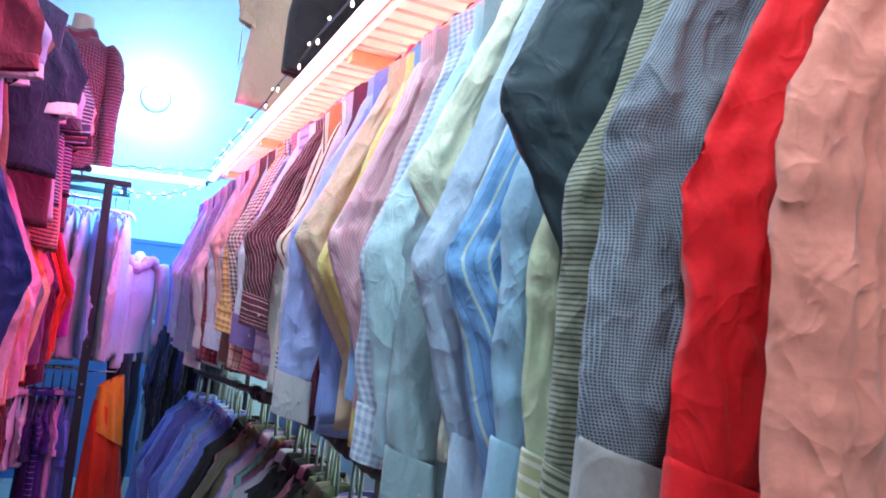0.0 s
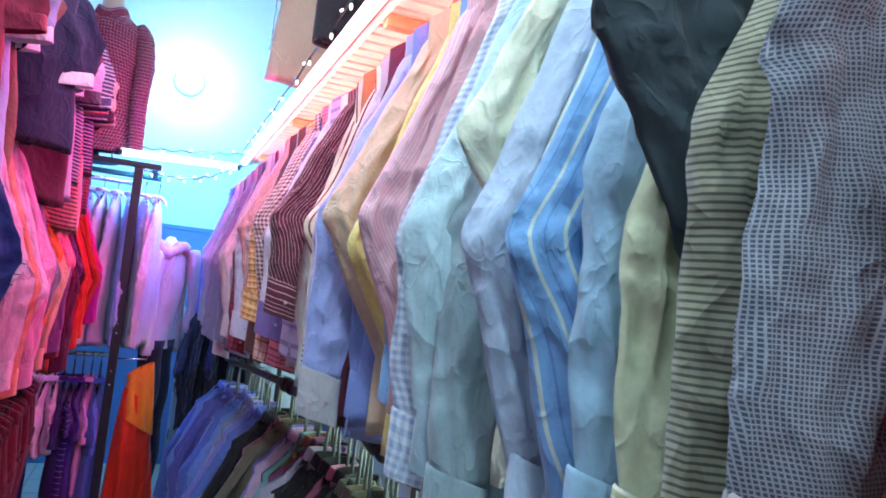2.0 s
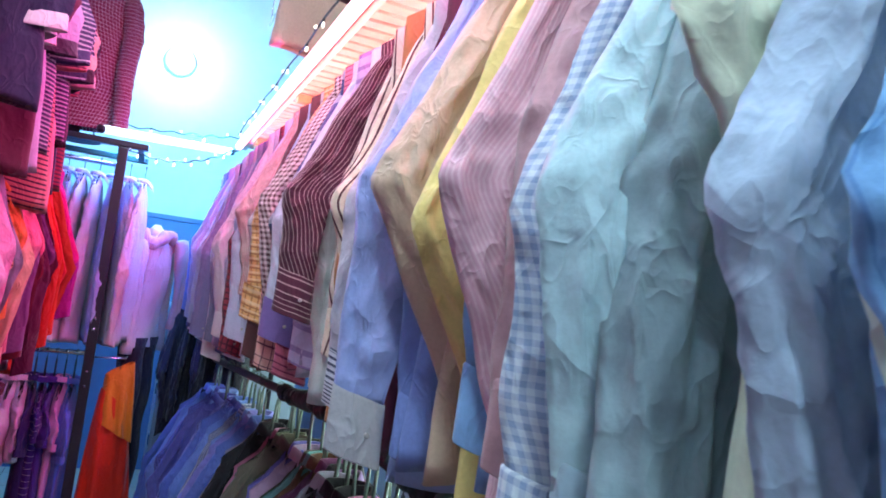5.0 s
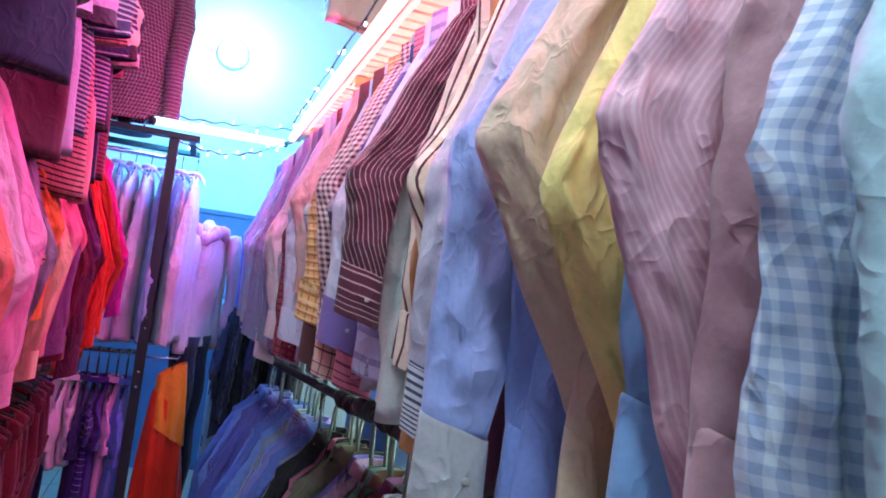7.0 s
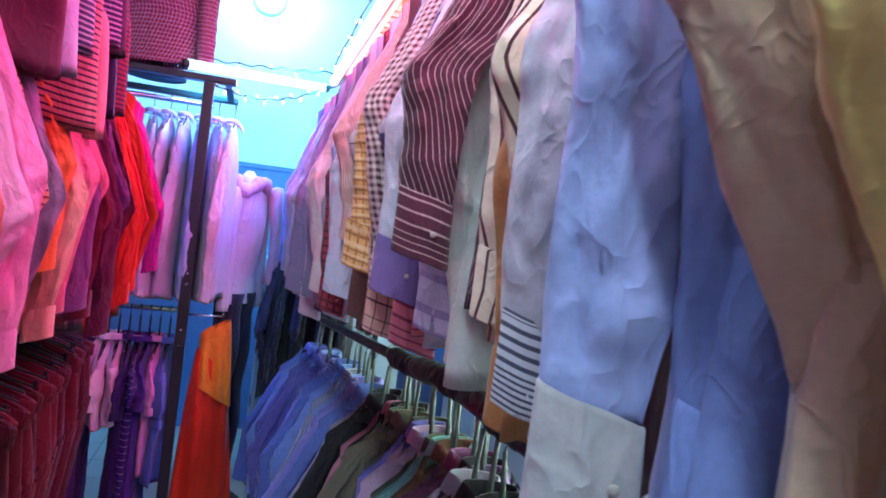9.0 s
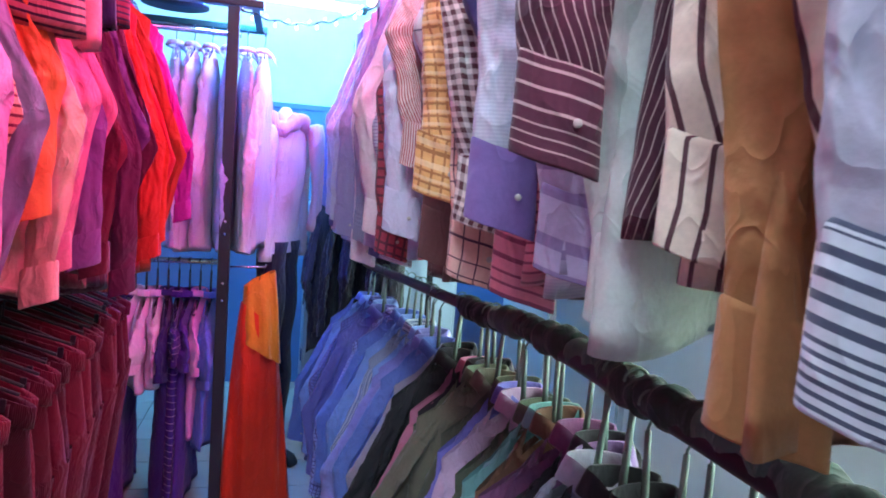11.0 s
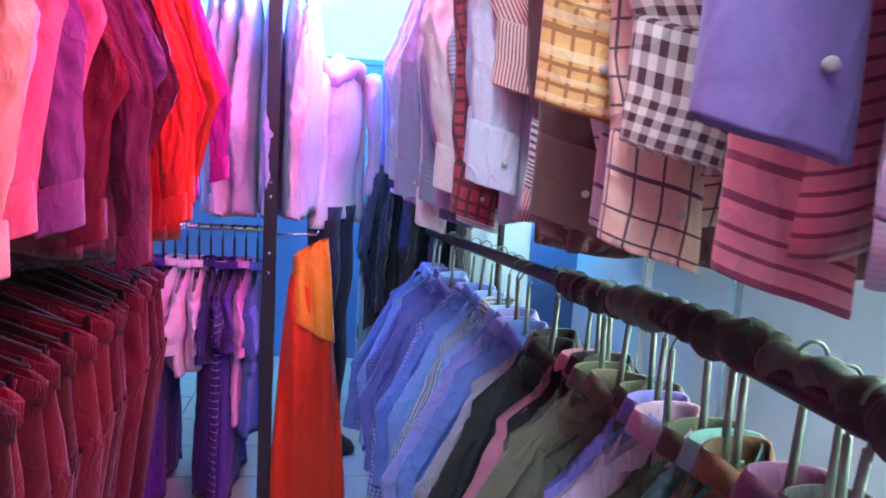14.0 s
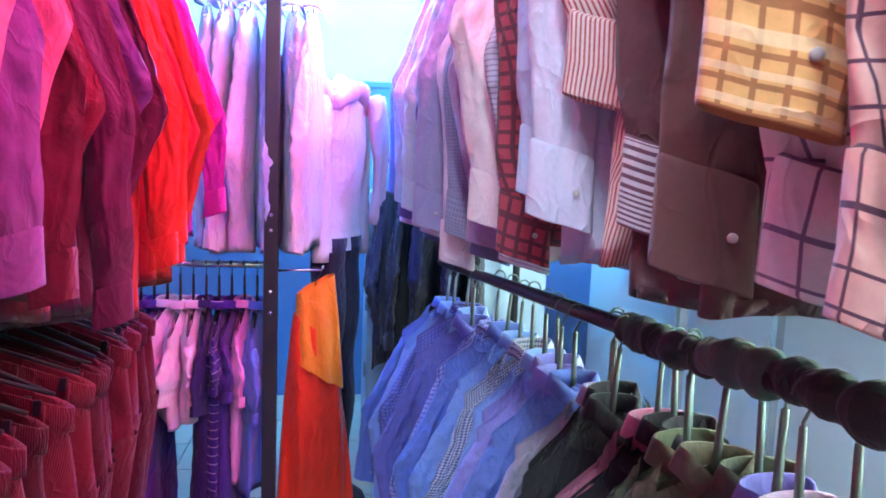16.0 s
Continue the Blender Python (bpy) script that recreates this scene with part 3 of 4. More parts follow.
# y, cloth, cuff cloth (or None), label, sleeve length, body length, twist of the sleeve
upper = [
    (-0.42, C((0.5, 0.52, 0.6)), None, "grey-blue cotton shirt on a hanger", 0.57, 0.76, 0),
    (-0.22, C((0.7, 0.7, 0.66)), None, "off-white cotton shirt on a hanger", 0.57, 0.76, 0),
    (-0.02, C((0.3, 0.36, 0.42)), None, "slate cotton shirt on a hanger", 0.57, 0.76, 0),
    (0.235, C((0.86, 0.30, 0.22)), None, "coral cotton shirt on a hanger", 0.60, 0.80, 12),
    (0.28, C((0.60, 0.72, 0.60)), None, "pale mint cotton shirt, creased", 0.62, 0.80, 8),
    (0.315, C((0.82, 0.012, 0.02)), None, "bright red cotton shirt with a buttoned cuff", 0.54, 0.80, 6),
    (0.385, C((0.06, 0.08, 0.12), "check", (0.30, 0.34, 0.38), 0.004, 0.34), C((0.36, 0.35, 0.34)), "dark blue-grey houndstooth shirt, creased", 0.54, 0.78, 5),
    (0.46, C((0.33, 0.34, 0.24), "hoop", (0.10, 0.11, 0.09), 0.0075, 0.4), None, "olive shirt with fine dark hoops", 0.57, 0.78, -12),
    (0.52, C((0.055, 0.085, 0.10)), None, "dark slate-green shirt, sleeve folded back", 0.44, 0.70, 30),
    (0.555, C((0.55, 0.62, 0.42)), C((0.5, 0.52, 0.3), "hoop", (0.75, 0.75, 0.65), 0.015, 0.3), "pale yellow-green shirt with a striped cuff", 0.58, 0.76, -14),
    (0.585, C((0.30, 0.50, 0.66)), None, "light denim-blue shirt on a hanger", 0.58, 0.76, 20),
    (0.63, C((0.19, 0.42, 0.74), "stripe", (0.55, 0.68, 0.62), 0.044, 0.13, third=(0.12, 0.30, 0.62)), None, "sky blue shirt with pale yellow stripes", 0.62, 0.82, -8),
    (0.69, C((0.42, 0.55, 0.70)), None, "light steel-blue shirt, creased", 0.60, 0.80, 10),
    (0.745, C((0.72, 0.80, 0.62)), C((0.50, 0.52, 0.42), "hoop", (0.75, 0.75, 0.66), 0.016, 0.2), "pale cream-green shirt with a striped cuff", 0.50, 0.74, 18),
    (0.80, C((0.28, 0.40, 0.44)), None, "grey-teal cotton shirt on a hanger", 0.64, 0.80, -18),
    (0.865, C((0.46, 0.68, 0.74)), C((0.30, 0.42, 0.50)), "pale aqua cotton shirt, creased", 0.58, 0.78, 5),
    (0.93, C((0.32, 0.42, 0.62), "gingham", (0.66, 0.74, 0.82), 0.017), None, "blue and white checked shirt", 0.60, 0.80, 12),
    (0.985, C((0.50, 0.29, 0.32)), None, "dusty rose cotton shirt on a hanger", 0.54, 0.74, -6),
    (1.04, C((0.72, 0.42, 0.50), "stripe", (0.80, 0.54, 0.60), 0.008, 0.4), C((0.55, 0.2, 0.28)), "dusty pink shirt with a fine stripe, creased", 0.60, 0.78, 4),
    (1.085, C((0.22, 0.42, 0.72)), None, "mid-blue cotton shirt on a hanger", 0.54, 0.74, 0),
    (1.12, C((0.80, 0.66, 0.24)), C((0.74, 0.52, 0.16)), "pale yellow cotton shirt on a hanger", 0.58, 0.78, 14),
    (1.19, C((0.62, 0.47, 0.34)), C((0.55, 0.50, 0.42)), "beige cotton shirt, sleeve bent at the elbow", 0.56, 0.78, 2),
    (1.25, C((0.20, 0.28, 0.62)), None, "mid-blue cotton shirt on a hanger", 0.60, 0.78, -10),
    (1.30, C((0.34, 0.42, 0.76)), C((0.46, 0.47, 0.50)), "periwinkle blue shirt with a grey cuff", 0.60, 0.80, -5),
    (1.375, C((0.13, 0.03, 0.055)), None, "very dark maroon cotton shirt on a hanger", 0.60, 0.78, 8),
    (1.43, C((0.50, 0.48, 0.56)), C((0.62, 0.64, 0.7), "hoop", (0.08, 0.09, 0.14), 0.009, 0.42), "grey shirt with a finely striped cuff", 0.57, 0.74, -12),
    (1.485, C((0.80, 0.68, 0.50), "stripe", (0.09, 0.03, 0.035), 0.024, 0.24), C((0.80, 0.68, 0.50), "hoop", (0.09, 0.03, 0.035), 0.024, 0.24), "cream shirt with bold dark brown stripes", 0.56, 0.74, 6),
    (1.545, C((0.46, 0.20, 0.08)), None, "rust-brown cotton shirt on a hanger", 0.62, 0.80, 16),
    (1.60, C((0.72, 0.60, 0.48), "stripe", (0.1, 0.04, 0.05), 0.03, 0.2), None, "cream shirt with dark stripes on a hanger", 0.52, 0.70, -20),
    (1.68, C((0.085, 0.025, 0.045), "stripe", (0.48, 0.36, 0.34), 0.0125, 0.16), C((0.085, 0.025, 0.045), "hoop", (0.48, 0.36, 0.34), 0.015, 0.16), "dark maroon shirt with pale pinstripes", 0.46, 0.70, -4),
    (1.76, C((0.62, 0.70, 0.66)), None, "pale mint-white shirt, creased", 0.60, 0.78, 22),
    (1.82, C((0.50, 0.42, 0.62), "hoop", (0.30, 0.22, 0.42), 0.05, 0.35), None, "lilac shirt with a purple lower part", 0.56, 0.74, -10),
    (1.885, C((0.56, 0.56, 0.68), "hoop", (0.64, 0.64, 0.74), 0.006, 0.5), C((0.22, 0.14, 0.38)), "pale grey-lilac finely striped shirt", 0.52, 0.76, 4),
    (1.93, C((0.70, 0.22, 0.30), "hoop", (0.28, 0.06, 0.12), 0.02, 0.25), None, "pink-red striped shirt on a hanger", 0.60, 0.76, 10),
    (1.985, C((0.06, 0.07, 0.22), "hoop", (0.40, 0.38, 0.50), 0.16, 0.24), C((0.05, 0.10, 0.40)), "navy shirt with a pale band on the sleeve", 0.54, 0.74, -8),
    (2.065, C((0.72, 0.62, 0.60), "gingham", (0.10, 0.035, 0.045), 0.019), None, "brown and white gingham shirt", 0.53, 0.72, 2),
    (2.115, C((0.70, 0.42, 0.36), "check", (0.12, 0.06, 0.09), 0.032, 0.1), None, "salmon shirt with thin dark checks", 0.60, 0.76, 8),
    (2.19, C((0.76, 0.42, 0.16), "plaid", (0.42, 0.18, 0.07), 0.026, 0.2, third=(0.85, 0.62, 0.36)), None, "orange and tan plaid shirt", 0.50, 0.70, -6),
    (2.25, C((0.62, 0.55, 0.60), "check", (0.16, 0.12, 0.2), 0.048, 0.08), None, "pale mauve shirt with a large dark check", 0.60, 0.76, 14),
    (2.325, C((0.13, 0.06, 0.06)), None, "dark brown cotton shirt on a hanger", 0.60, 0.86, -4),
    (2.40, C((0.45, 0.58, 0.74)), None, "light blue cotton shirt on a hanger", 0.52, 0.72, 10),
    (2.46, C((0.12, 0.05, 0.06)), C((0.6, 0.6, 0.66), "hoop", (0.16, 0.08, 0.12), 0.008, 0.45), "dark brown shirt with a striped cuff", 0.58, 0.78, -16),
    (2.53, C((0.74, 0.60, 0.58), "stripe", (0.45, 0.10, 0.10), 0.0075, 0.42), None, "white shirt with fine red stripes", 0.46, 0.74, 6),
    (2.60, C((0.62, 0.62, 0.80)), C((0.56, 0.56, 0.74)), "pale lavender-blue shirt, cuff unbuttoned", 0.58, 0.78, -4),
    (2.70, C((0.50, 0.58, 0.80)), None, "light blue-lilac shirt on a hanger", 0.56, 0.74, 12),
    (2.80, C((0.35, 0.05, 0.08), "plaid", (0.12, 0.03, 0.05), 0.03, 0.3), None, "dark red plaid shirt on a hanger", 0.64, 0.82, 0),
    (2.88, C((0.58, 0.58, 0.72), "hoop", (0.36, 0.30, 0.5), 0.012, 0.3), None, "lilac shirt with dark hoops", 0.66, 0.84, 10),
    (2.98, C((0.74, 0.60, 0.66)), None, "pale pink cotton shirt on a hanger", 0.53, 0.74, -6),
    (3.10, C((0.40, 0.28, 0.46)), None, "mauve cotton shirt on a hanger", 0.57, 0.76, 6),
    (3.24, C((0.18, 0.18, 0.30), "check", (0.26, 0.25, 0.38), 0.01, 0.4), None, "slate blue shirt with a faint check", 0.57, 0.76, 4),
    (3.40, C((0.26, 0.25, 0.36)), None, "grey-violet cotton shirt on a hanger", 0.56, 0.76, -8),
    (3.56, C((0.46, 0.30, 0.42), "check", (0.6, 0.75, 0.8), 0.012, 0.3), None, "pink shirt with a fine white check", 0.60, 0.78, 8),
    (3.74, C((0.38, 0.38, 0.52), "stripe", (0.25, 0.25, 0.42), 0.014, 0.2), None, "pale lilac pinstriped shirt", 0.57, 0.76, -6),
    # white shirt: the end's blue light is put into its base colour
    (3.95, C((0.44, 0.47, 0.56)), None, "white cotton shirt tinted as by blue light", 0.56, 0.74, 10),
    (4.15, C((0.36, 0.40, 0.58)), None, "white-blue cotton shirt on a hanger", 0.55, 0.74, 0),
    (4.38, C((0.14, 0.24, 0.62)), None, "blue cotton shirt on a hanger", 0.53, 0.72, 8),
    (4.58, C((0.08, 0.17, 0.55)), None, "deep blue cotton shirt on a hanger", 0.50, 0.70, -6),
]
far_shirts = [((0.50, 0.50, 0.66), "pale lilac cotton shirt on a hanger"), ((0.12, 0.12, 0.26), "slate blue cotton shirt on a hanger"), ((0.62, 0.50, 0.60), "pale pink cotton shirt, creased"),
              ((0.30, 0.26, 0.46), "grey-violet cotton shirt on a hanger"), ((0.46, 0.52, 0.66), "pale blue cotton shirt on a hanger"), ((0.05, 0.05, 0.12), "navy cotton shirt on a hanger")]
for i, y in enumerate((3.04, 3.17, 3.32, 3.48, 3.65, 3.85, 4.05, 4.27, 4.48)):
    upper.append((y, C(far_shirts[i % 6][0]), None, far_shirts[i % 6][1], 0.57 + 0.03 * (i % 3), 0.80, 6 - 5 * (i % 3)))
SPREAD = ((-0.42, -0.42), (0.23, 0.26), (0.5, 0.54), (0.745, 0.85), (1.19, 1.31), (1.43, 1.58), (1.68, 1.88), (2.25, 2.36), (2.6, 2.73), (3.0, 3.08), (4.6, 4.6))


def along_rail(y):
    """Place on the rail: the shirts crowd towards the near end."""
    return float(np.interp(y, [a for a, b in SPREAD], [b for a, b in SPREAD]))


# how far single elbows stand out from their neighbours
ELBOW = {0.235: 0.10, 0.28: 0.055, 0.315: 0.085, 0.385: 0.085, 0.46: 0.08, 0.52: 0.10, 0.555: 0.05, 0.585: 0.06, 0.63: 0.095, 0.69: 0.09, 0.745: 0.085, 0.80: 0.06, 0.865: 0.105, 0.93: 0.08, 0.985: 0.06,
         1.04: 0.095, 1.085: 0.04, 1.12: 0.10, 1.19: 0.115, 1.25: 0.03, 1.30: 0.09, 1.375: 0.05, 1.43: 0.065, 1.485: 0.085, 1.545: 0.05, 1.60: 0.05, 1.68: 0.11, 1.76: 0.06, 1.82: 0.07, 1.885: 0.10,
         1.93: 0.05, 1.985: 0.085, 2.065: 0.10, 2.115: 0.09, 2.19: 0.105, 2.25: 0.095, 2.325: 0.05, 2.40: 0.10, 2.46: 0.055, 2.53: 0.10, 2.60: 0.105, 2.98: 0.11}
rng = random.Random(5)
for i, (y, m, cm, label, sl, ln, tw) in enumerate(upper):
    far = 0.08 if y > 2.95 else 0.0
    out = ELBOW.get(y, 0.072 if i % 3 else 0.095)
    ln = min(ln, 0.75) if y > 1.8 else ln
    if 2.28 < y < 2.95:
        ln += 0.06
    rolled = "folded back" in label
    near = y
    y = along_rail(y)
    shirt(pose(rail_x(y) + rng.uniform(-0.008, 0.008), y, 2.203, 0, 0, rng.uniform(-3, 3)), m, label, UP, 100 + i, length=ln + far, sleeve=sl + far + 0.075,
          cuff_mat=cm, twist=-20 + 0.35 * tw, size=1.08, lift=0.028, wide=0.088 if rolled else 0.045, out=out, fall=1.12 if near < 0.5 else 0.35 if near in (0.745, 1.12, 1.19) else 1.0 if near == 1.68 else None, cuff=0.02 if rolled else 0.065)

# ---- shirts and jackets on the lower rail ----
LOW = "shirts on the lower rail"
blues = [(0.14, 0.22, 0.60), (0.22, 0.36, 0.74), (0.17, 0.22, 0.60), (0.27, 0.42, 0.78), (0.15, 0.16, 0.48), (0.30, 0.35, 0.74)]
low = []
y = 4.42
for i in range(13):
    c = blues[i % 6]
    if i in (2, 5):
        m, lab = C(c, "check", (0.10, 0.09, 0.26), 0.022, 0.2), "blue-violet checked shirt on a clear hanger"
    elif i == 8:
        m, lab = C((0.62, 0.68, 0.76), "gingham", (0.06, 0.08, 0.20), 0.011), "navy and white gingham shirt on a clear hanger"
    elif i in (10, 11):
        m, lab = C((0.28, 0.28, 0.66)), "lavender blue cotton shirt on a clear hanger"
    else:
        m, lab = C(c), "blue cotton shirt on a clear hanger"
    low.append((y, m, lab, "shirt"))
    y -= 0.115 if i < 7 else 0.085
darks = [((0.36, 0.34, 0.44), "pale mauve shirt on a clear hanger"), ((0.020, 0.020, 0.026), "black jacket on a plastic hanger"), ((0.023, 0.023, 0.028), "black jacket on a plastic hanger"),
         ((0.500, 0.176, 0.278), "wine red shirt on a hanger"), ((0.026, 0.023, 0.030), "black jacket on a plastic hanger"), ((0.033, 0.030, 0.040), "black shirt on a plastic hanger"),
         ((0.12, 0.14, 0.09), "sage green shirt on a clear hanger"), ((0.15, 0.14, 0.10), "dark beige shirt on a clear hanger"), ((0.09, 0.10, 0.07), "dark olive jacket on a plastic hanger"),
         ((0.176, 0.159, 0.500), "indigo shirt on a clear hanger"), ((0.500, 0.346, 0.500), "purple shirt on a clear hanger"), ((0.091, 0.108, 0.074), "dark olive shirt on a clear hanger"),
         ((0.16, 0.36, 0.36), "teal shirt on a clear hanger"), ((0.176, 0.091, 0.057), "dark brown shirt on a clear hanger"), ((0.210, 0.074, 0.176), "dark plum shirt on a clear hanger"),
         ((0.040, 0.040, 0.047), "black jacket on a plastic hanger"), ((0.244, 0.142, 0.312), "dull violet shirt on a clear hanger")]
i = 0
while y > 0.7:
    c, lab = darks[i % len(darks)]
    low.append((y, C(c), lab, "jacket" if "jacket" in lab else "shirt"))
    y -= 0.052
    i += 1
for i, (y, m, lab, kind) in enumerate(low):
    shirt(pose(low_x(y) + rng.uniform(-0.025, 0.025), y + rng.uniform(-0.015, 0.015), low_z(y) - 0.055 + rng.uniform(-0.006, 0.006), 0, rng.uniform(-5, 5), (4 if y > 2.4 else 0) + rng.uniform(-15, 15)), m, lab, LOW, 300 + i, kind=kind, length=0.72, sleeve=0.54, twist=rng.uniform(-12, 12), hanger=CLEAR_PLASTIC, thick=0.03, drop=0.073, size=rng.uniform(0.94, 1.05))

# dark jackets hung beyond the far end of the lower rail
hook_bar = empty("wall_rail", Matrix(), "short black rail holding dark jackets beyond the shirts", "clothes rail")
tube("rail", [(0.86, 4.88, 1.42), (0.28, 4.88, 1.42)], 0.010, BLACK_STEEL, hook_bar)
for i, x in enumerate((0.34, 0.40, 0.46, 0.54, 0.62, 0.70)):
    shirt(pose(x, 4.88, 1.408, 0, 0, 62 + 7 * (i % 3)), C((0.02, 0.02, 0.03) if i % 2 else (0.03, 0.03, 0.07)), "black jacket on a short rail", "jackets on the short rail", 280 + i, kind="jacket", length=0.80, sleeve=0.6, size=0.95)

# dark cloth wound round the lower rail
wrap = empty("rail_wrap", Matrix(), "dark cloths rolled round the lower rail", "rail wrap")
for k in range(15):
    pts, rad = [], []
    for i in range(13):
        yy = 1.15 + k * 0.125 + i * 0.0105
        pts.append((low_x(yy) + 0.006 * math.sin(k * 2.1 + i * 0.3), yy, low_z(yy) + 0.002 + 0.006 * math.sin(k * 1.3)))
        rad.append((0.027 + 0.003 * math.sin(k * 2.7) + 0.004 * math.sin(i * 1.1 + k)) * (0.88 + 0.12 * max(0.0, math.sin(math.pi * i / 12)) ** 0.5))
    v, f = tube_data(pts, rad, 14)
    mesh_ob("cloth_roll", v, f, C((0.030, 0.055, 0.045) if k % 3 else (0.09, 0.15, 0.12)), wrap, [(p[1], p[2]) for p in v])

# white boxes and a board behind the lower rail
tagged(box("shelf_board", (1.22, 0.4, 1.15), (1.68, 5.4, 1.175), TAG, None, 0.004), "white shelf board behind the lower rail", "shelf board")
support = empty("trestle", Matrix(), "steel trestle under the white shelf board", "trestle")
for yy in (0.5, 2.3, 4.1):
    box("upright", (1.24, yy, 0), (1.27, yy + 0.03, 1.149), STEEL, support, 0.002)
    box("upright", (1.60, yy, 0), (1.63, yy + 0.03, 1.149), STEEL, support, 0.002)

# ---- clothes hung above the shelf ----
tee(pose(0.56, 3.0, 3.02, 0, 0, 14), C((0.70, 0.50, 0.40)), "beige long tee hung above the shelf", "tees above the shelf", 501, kind="t_shirt", length=0.62)
tee(pose(0.62, 2.35, 3.02, 0, 0, 12), C((0.02, 0.015, 0.02)), "black tee hung above the shelf", "tees above the shelf", 502, kind="t_shirt", length=0.64)
tee(pose(0.80, 1.35, 3.02, 0, 0, 8), C((0.30, 0.05, 0.48)), "purple tee hung above the shelf", "tees above the shelf", 503, kind="t_shirt", length=0.66)
top_rail = empty("high_rail", Matrix(), "thin steel rail high above the shelf", "clothes rail")
tube("rail", [(0.53, -0.8, 3.0), (0.53, 4.7, 3.0)], 0.009, STEEL, top_rail)
for yy in (-0.75, 1.8, 4.65):
    tube("hanger_rod", [(0.53, yy, 3.0), (0.53, yy, 4.2)], 0.005, STEEL, top_rail)
for k, (yy, w) in enumerate(((2.55, 0.3), (3.55, 0.36))):
    tagged(box("cardboard_box", (0.56, yy, 2.292), (0.86, yy + w, 2.40), CARD, None, 0.006), "flat yellow cardboard box on the slatted shelf", "box")

# ---- left rack: sweaters, shirts and polos ----
LEFT = "clothes on the tall rack"
left = [
    (0.30, C((0.095, 0.066, 0.225)), "dark blue sweater on a hanger", "sweater", 0.62, 0.7),
    (0.62, C((0.133, 0.088, 0.150)), "grey sweater on a hanger", "sweater", 0.62, 0.7),
    (1.12, C((0.033, 0.033, 0.255), "hoop", (0.012, 0.015, 0.08), 0.013, 0.35), "navy knitted sweater with fine dark hoops", "sweater", 0.74, 0.78),
    (1.34, C((0.028, 0.022, 0.150)), "navy blue sweater on a hanger", "sweater", 0.60, 0.7),
    (1.80, C((0.703, 0.363, 0.555), "hoop", (0.05, 0.03, 0.09), 0.036, 0.1), "white long-sleeved top with thin dark hoops", "sweater", 0.60, 0.7),
    (1.96, C((0.684, 0.264, 0.465)), "pale pink sweater on a hanger", "sweater", 0.62, 0.7),
    (2.12, C((0.741, 0.198, 0.195)), "salmon sweater on a hanger", "sweater", 0.66, 0.7),
    (2.24, C((0.665, 0.209, 0.435)), "pink-lilac sweater on a hanger", "sweater", 0.66, 0.7),
    (2.36, C((0.228, 0.154, 0.270)), "blue-grey sweater on a hanger", "sweater", 0.67, 0.72),
    (2.50, C((0.760, 0.198, 0.060)), "orange cotton sweater with a ribbed cuff", "sweater", 0.52, 0.66),
    (2.64, C((0.703, 0.187, 0.300)), "coral pink long-sleeved blouse", "sweater", 0.62, 0.7),
    (2.80, C((0.703, 0.165, 0.270)), "rose pink sweater on a hanger", "sweater", 0.60, 0.7),
    (2.94, C((0.190, 0.017, 0.038)), "dark red velvet top with small studs", "sweater", 0.56, 0.68),
    (3.08, C((0.104, 0.014, 0.053)), "dark plum velvet top on a hanger", "sweater", 0.64, 0.72),
    (3.22, C((0.152, 0.044, 0.165)), "dusky purple cardigan on a hanger", "sweater", 0.54, 0.66),
    (3.34, C((0.123, 0.017, 0.045)), "dark wine sweater on a hanger", "sweater", 0.56, 0.7),
    (3.47, C((0.684, 0.050, 0.022)), "bright orange-red sweater with full sleeves", "sweater", 0.56, 0.72),
    (3.60, C((0.494, 0.044, 0.022)), "rust red sweater on a hanger", "sweater", 0.62, 0.74),
    (3.72, C((0.684, 0.011, 0.255)), "magenta long-sleeved top on a hanger", "sweater", 0.54, 0.68),
    (3.86, C((0.475, 0.028, 0.330)), "violet-pink top on a hanger", "sweater", 0.52, 0.66),
]
left += [
    (2.04, C((0.70, 0.16, 0.16)), "coral ribbed sweater on a hanger", "sweater", 0.70, 0.72),
    (2.18, C((0.60, 0.30, 0.50)), "pale lilac blouse on a hanger", "blouse", 0.66, 0.70),
    (2.30, C((0.74, 0.30, 0.22), "hoop", (0.2, 0.03, 0.06), 0.02, 0.3), "salmon sweater with dark hoops", "sweater", 0.60, 0.70),
    (2.43, C((0.66, 0.10, 0.08)), "tomato red sweater on a hanger", "sweater", 0.68, 0.72),
    (2.57, C((0.72, 0.34, 0.30)), "pale salmon blouse on a hanger", "blouse", 0.66, 0.74),
    (2.72, C((0.20, 0.06, 0.22)), "plum long-sleeved top on a hanger", "sweater", 0.62, 0.70),
    (2.87, C((0.13, 0.012, 0.03)), "wine red velvet top on a hanger", "sweater", 0.66, 0.74),
    (3.15, C((0.09, 0.012, 0.03)), "dark burgundy velvet top on a hanger", "sweater", 0.62, 0.74),
    (3.41, C((0.60, 0.035, 0.02)), "vermilion sweater on a hanger", "sweater", 0.60, 0.78),
    (3.54, C((0.62, 0.02, 0.04)), "bright red sweater on a hanger", "sweater", 0.58, 0.74),
]
for i, (y, m, lab, kind, sl, ln) in enumerate(left):
    if y > 2.9:
        sl, ln = sl + 0.09, ln + 0.10
    x = RAIL_L + (0.0 if y > 1.5 else 0.07) - 0.012 * max(0, y - 2) + (0.03 if y > 3.55 else 0)
    sweater(pose(x, y, 2.034, 0, 0, rng.uniform(-6, 6)), m, lab, LEFT, 600 + i, kind=kind, sleeve=sl, length=ln, twist=rng.uniform(-15, 15))

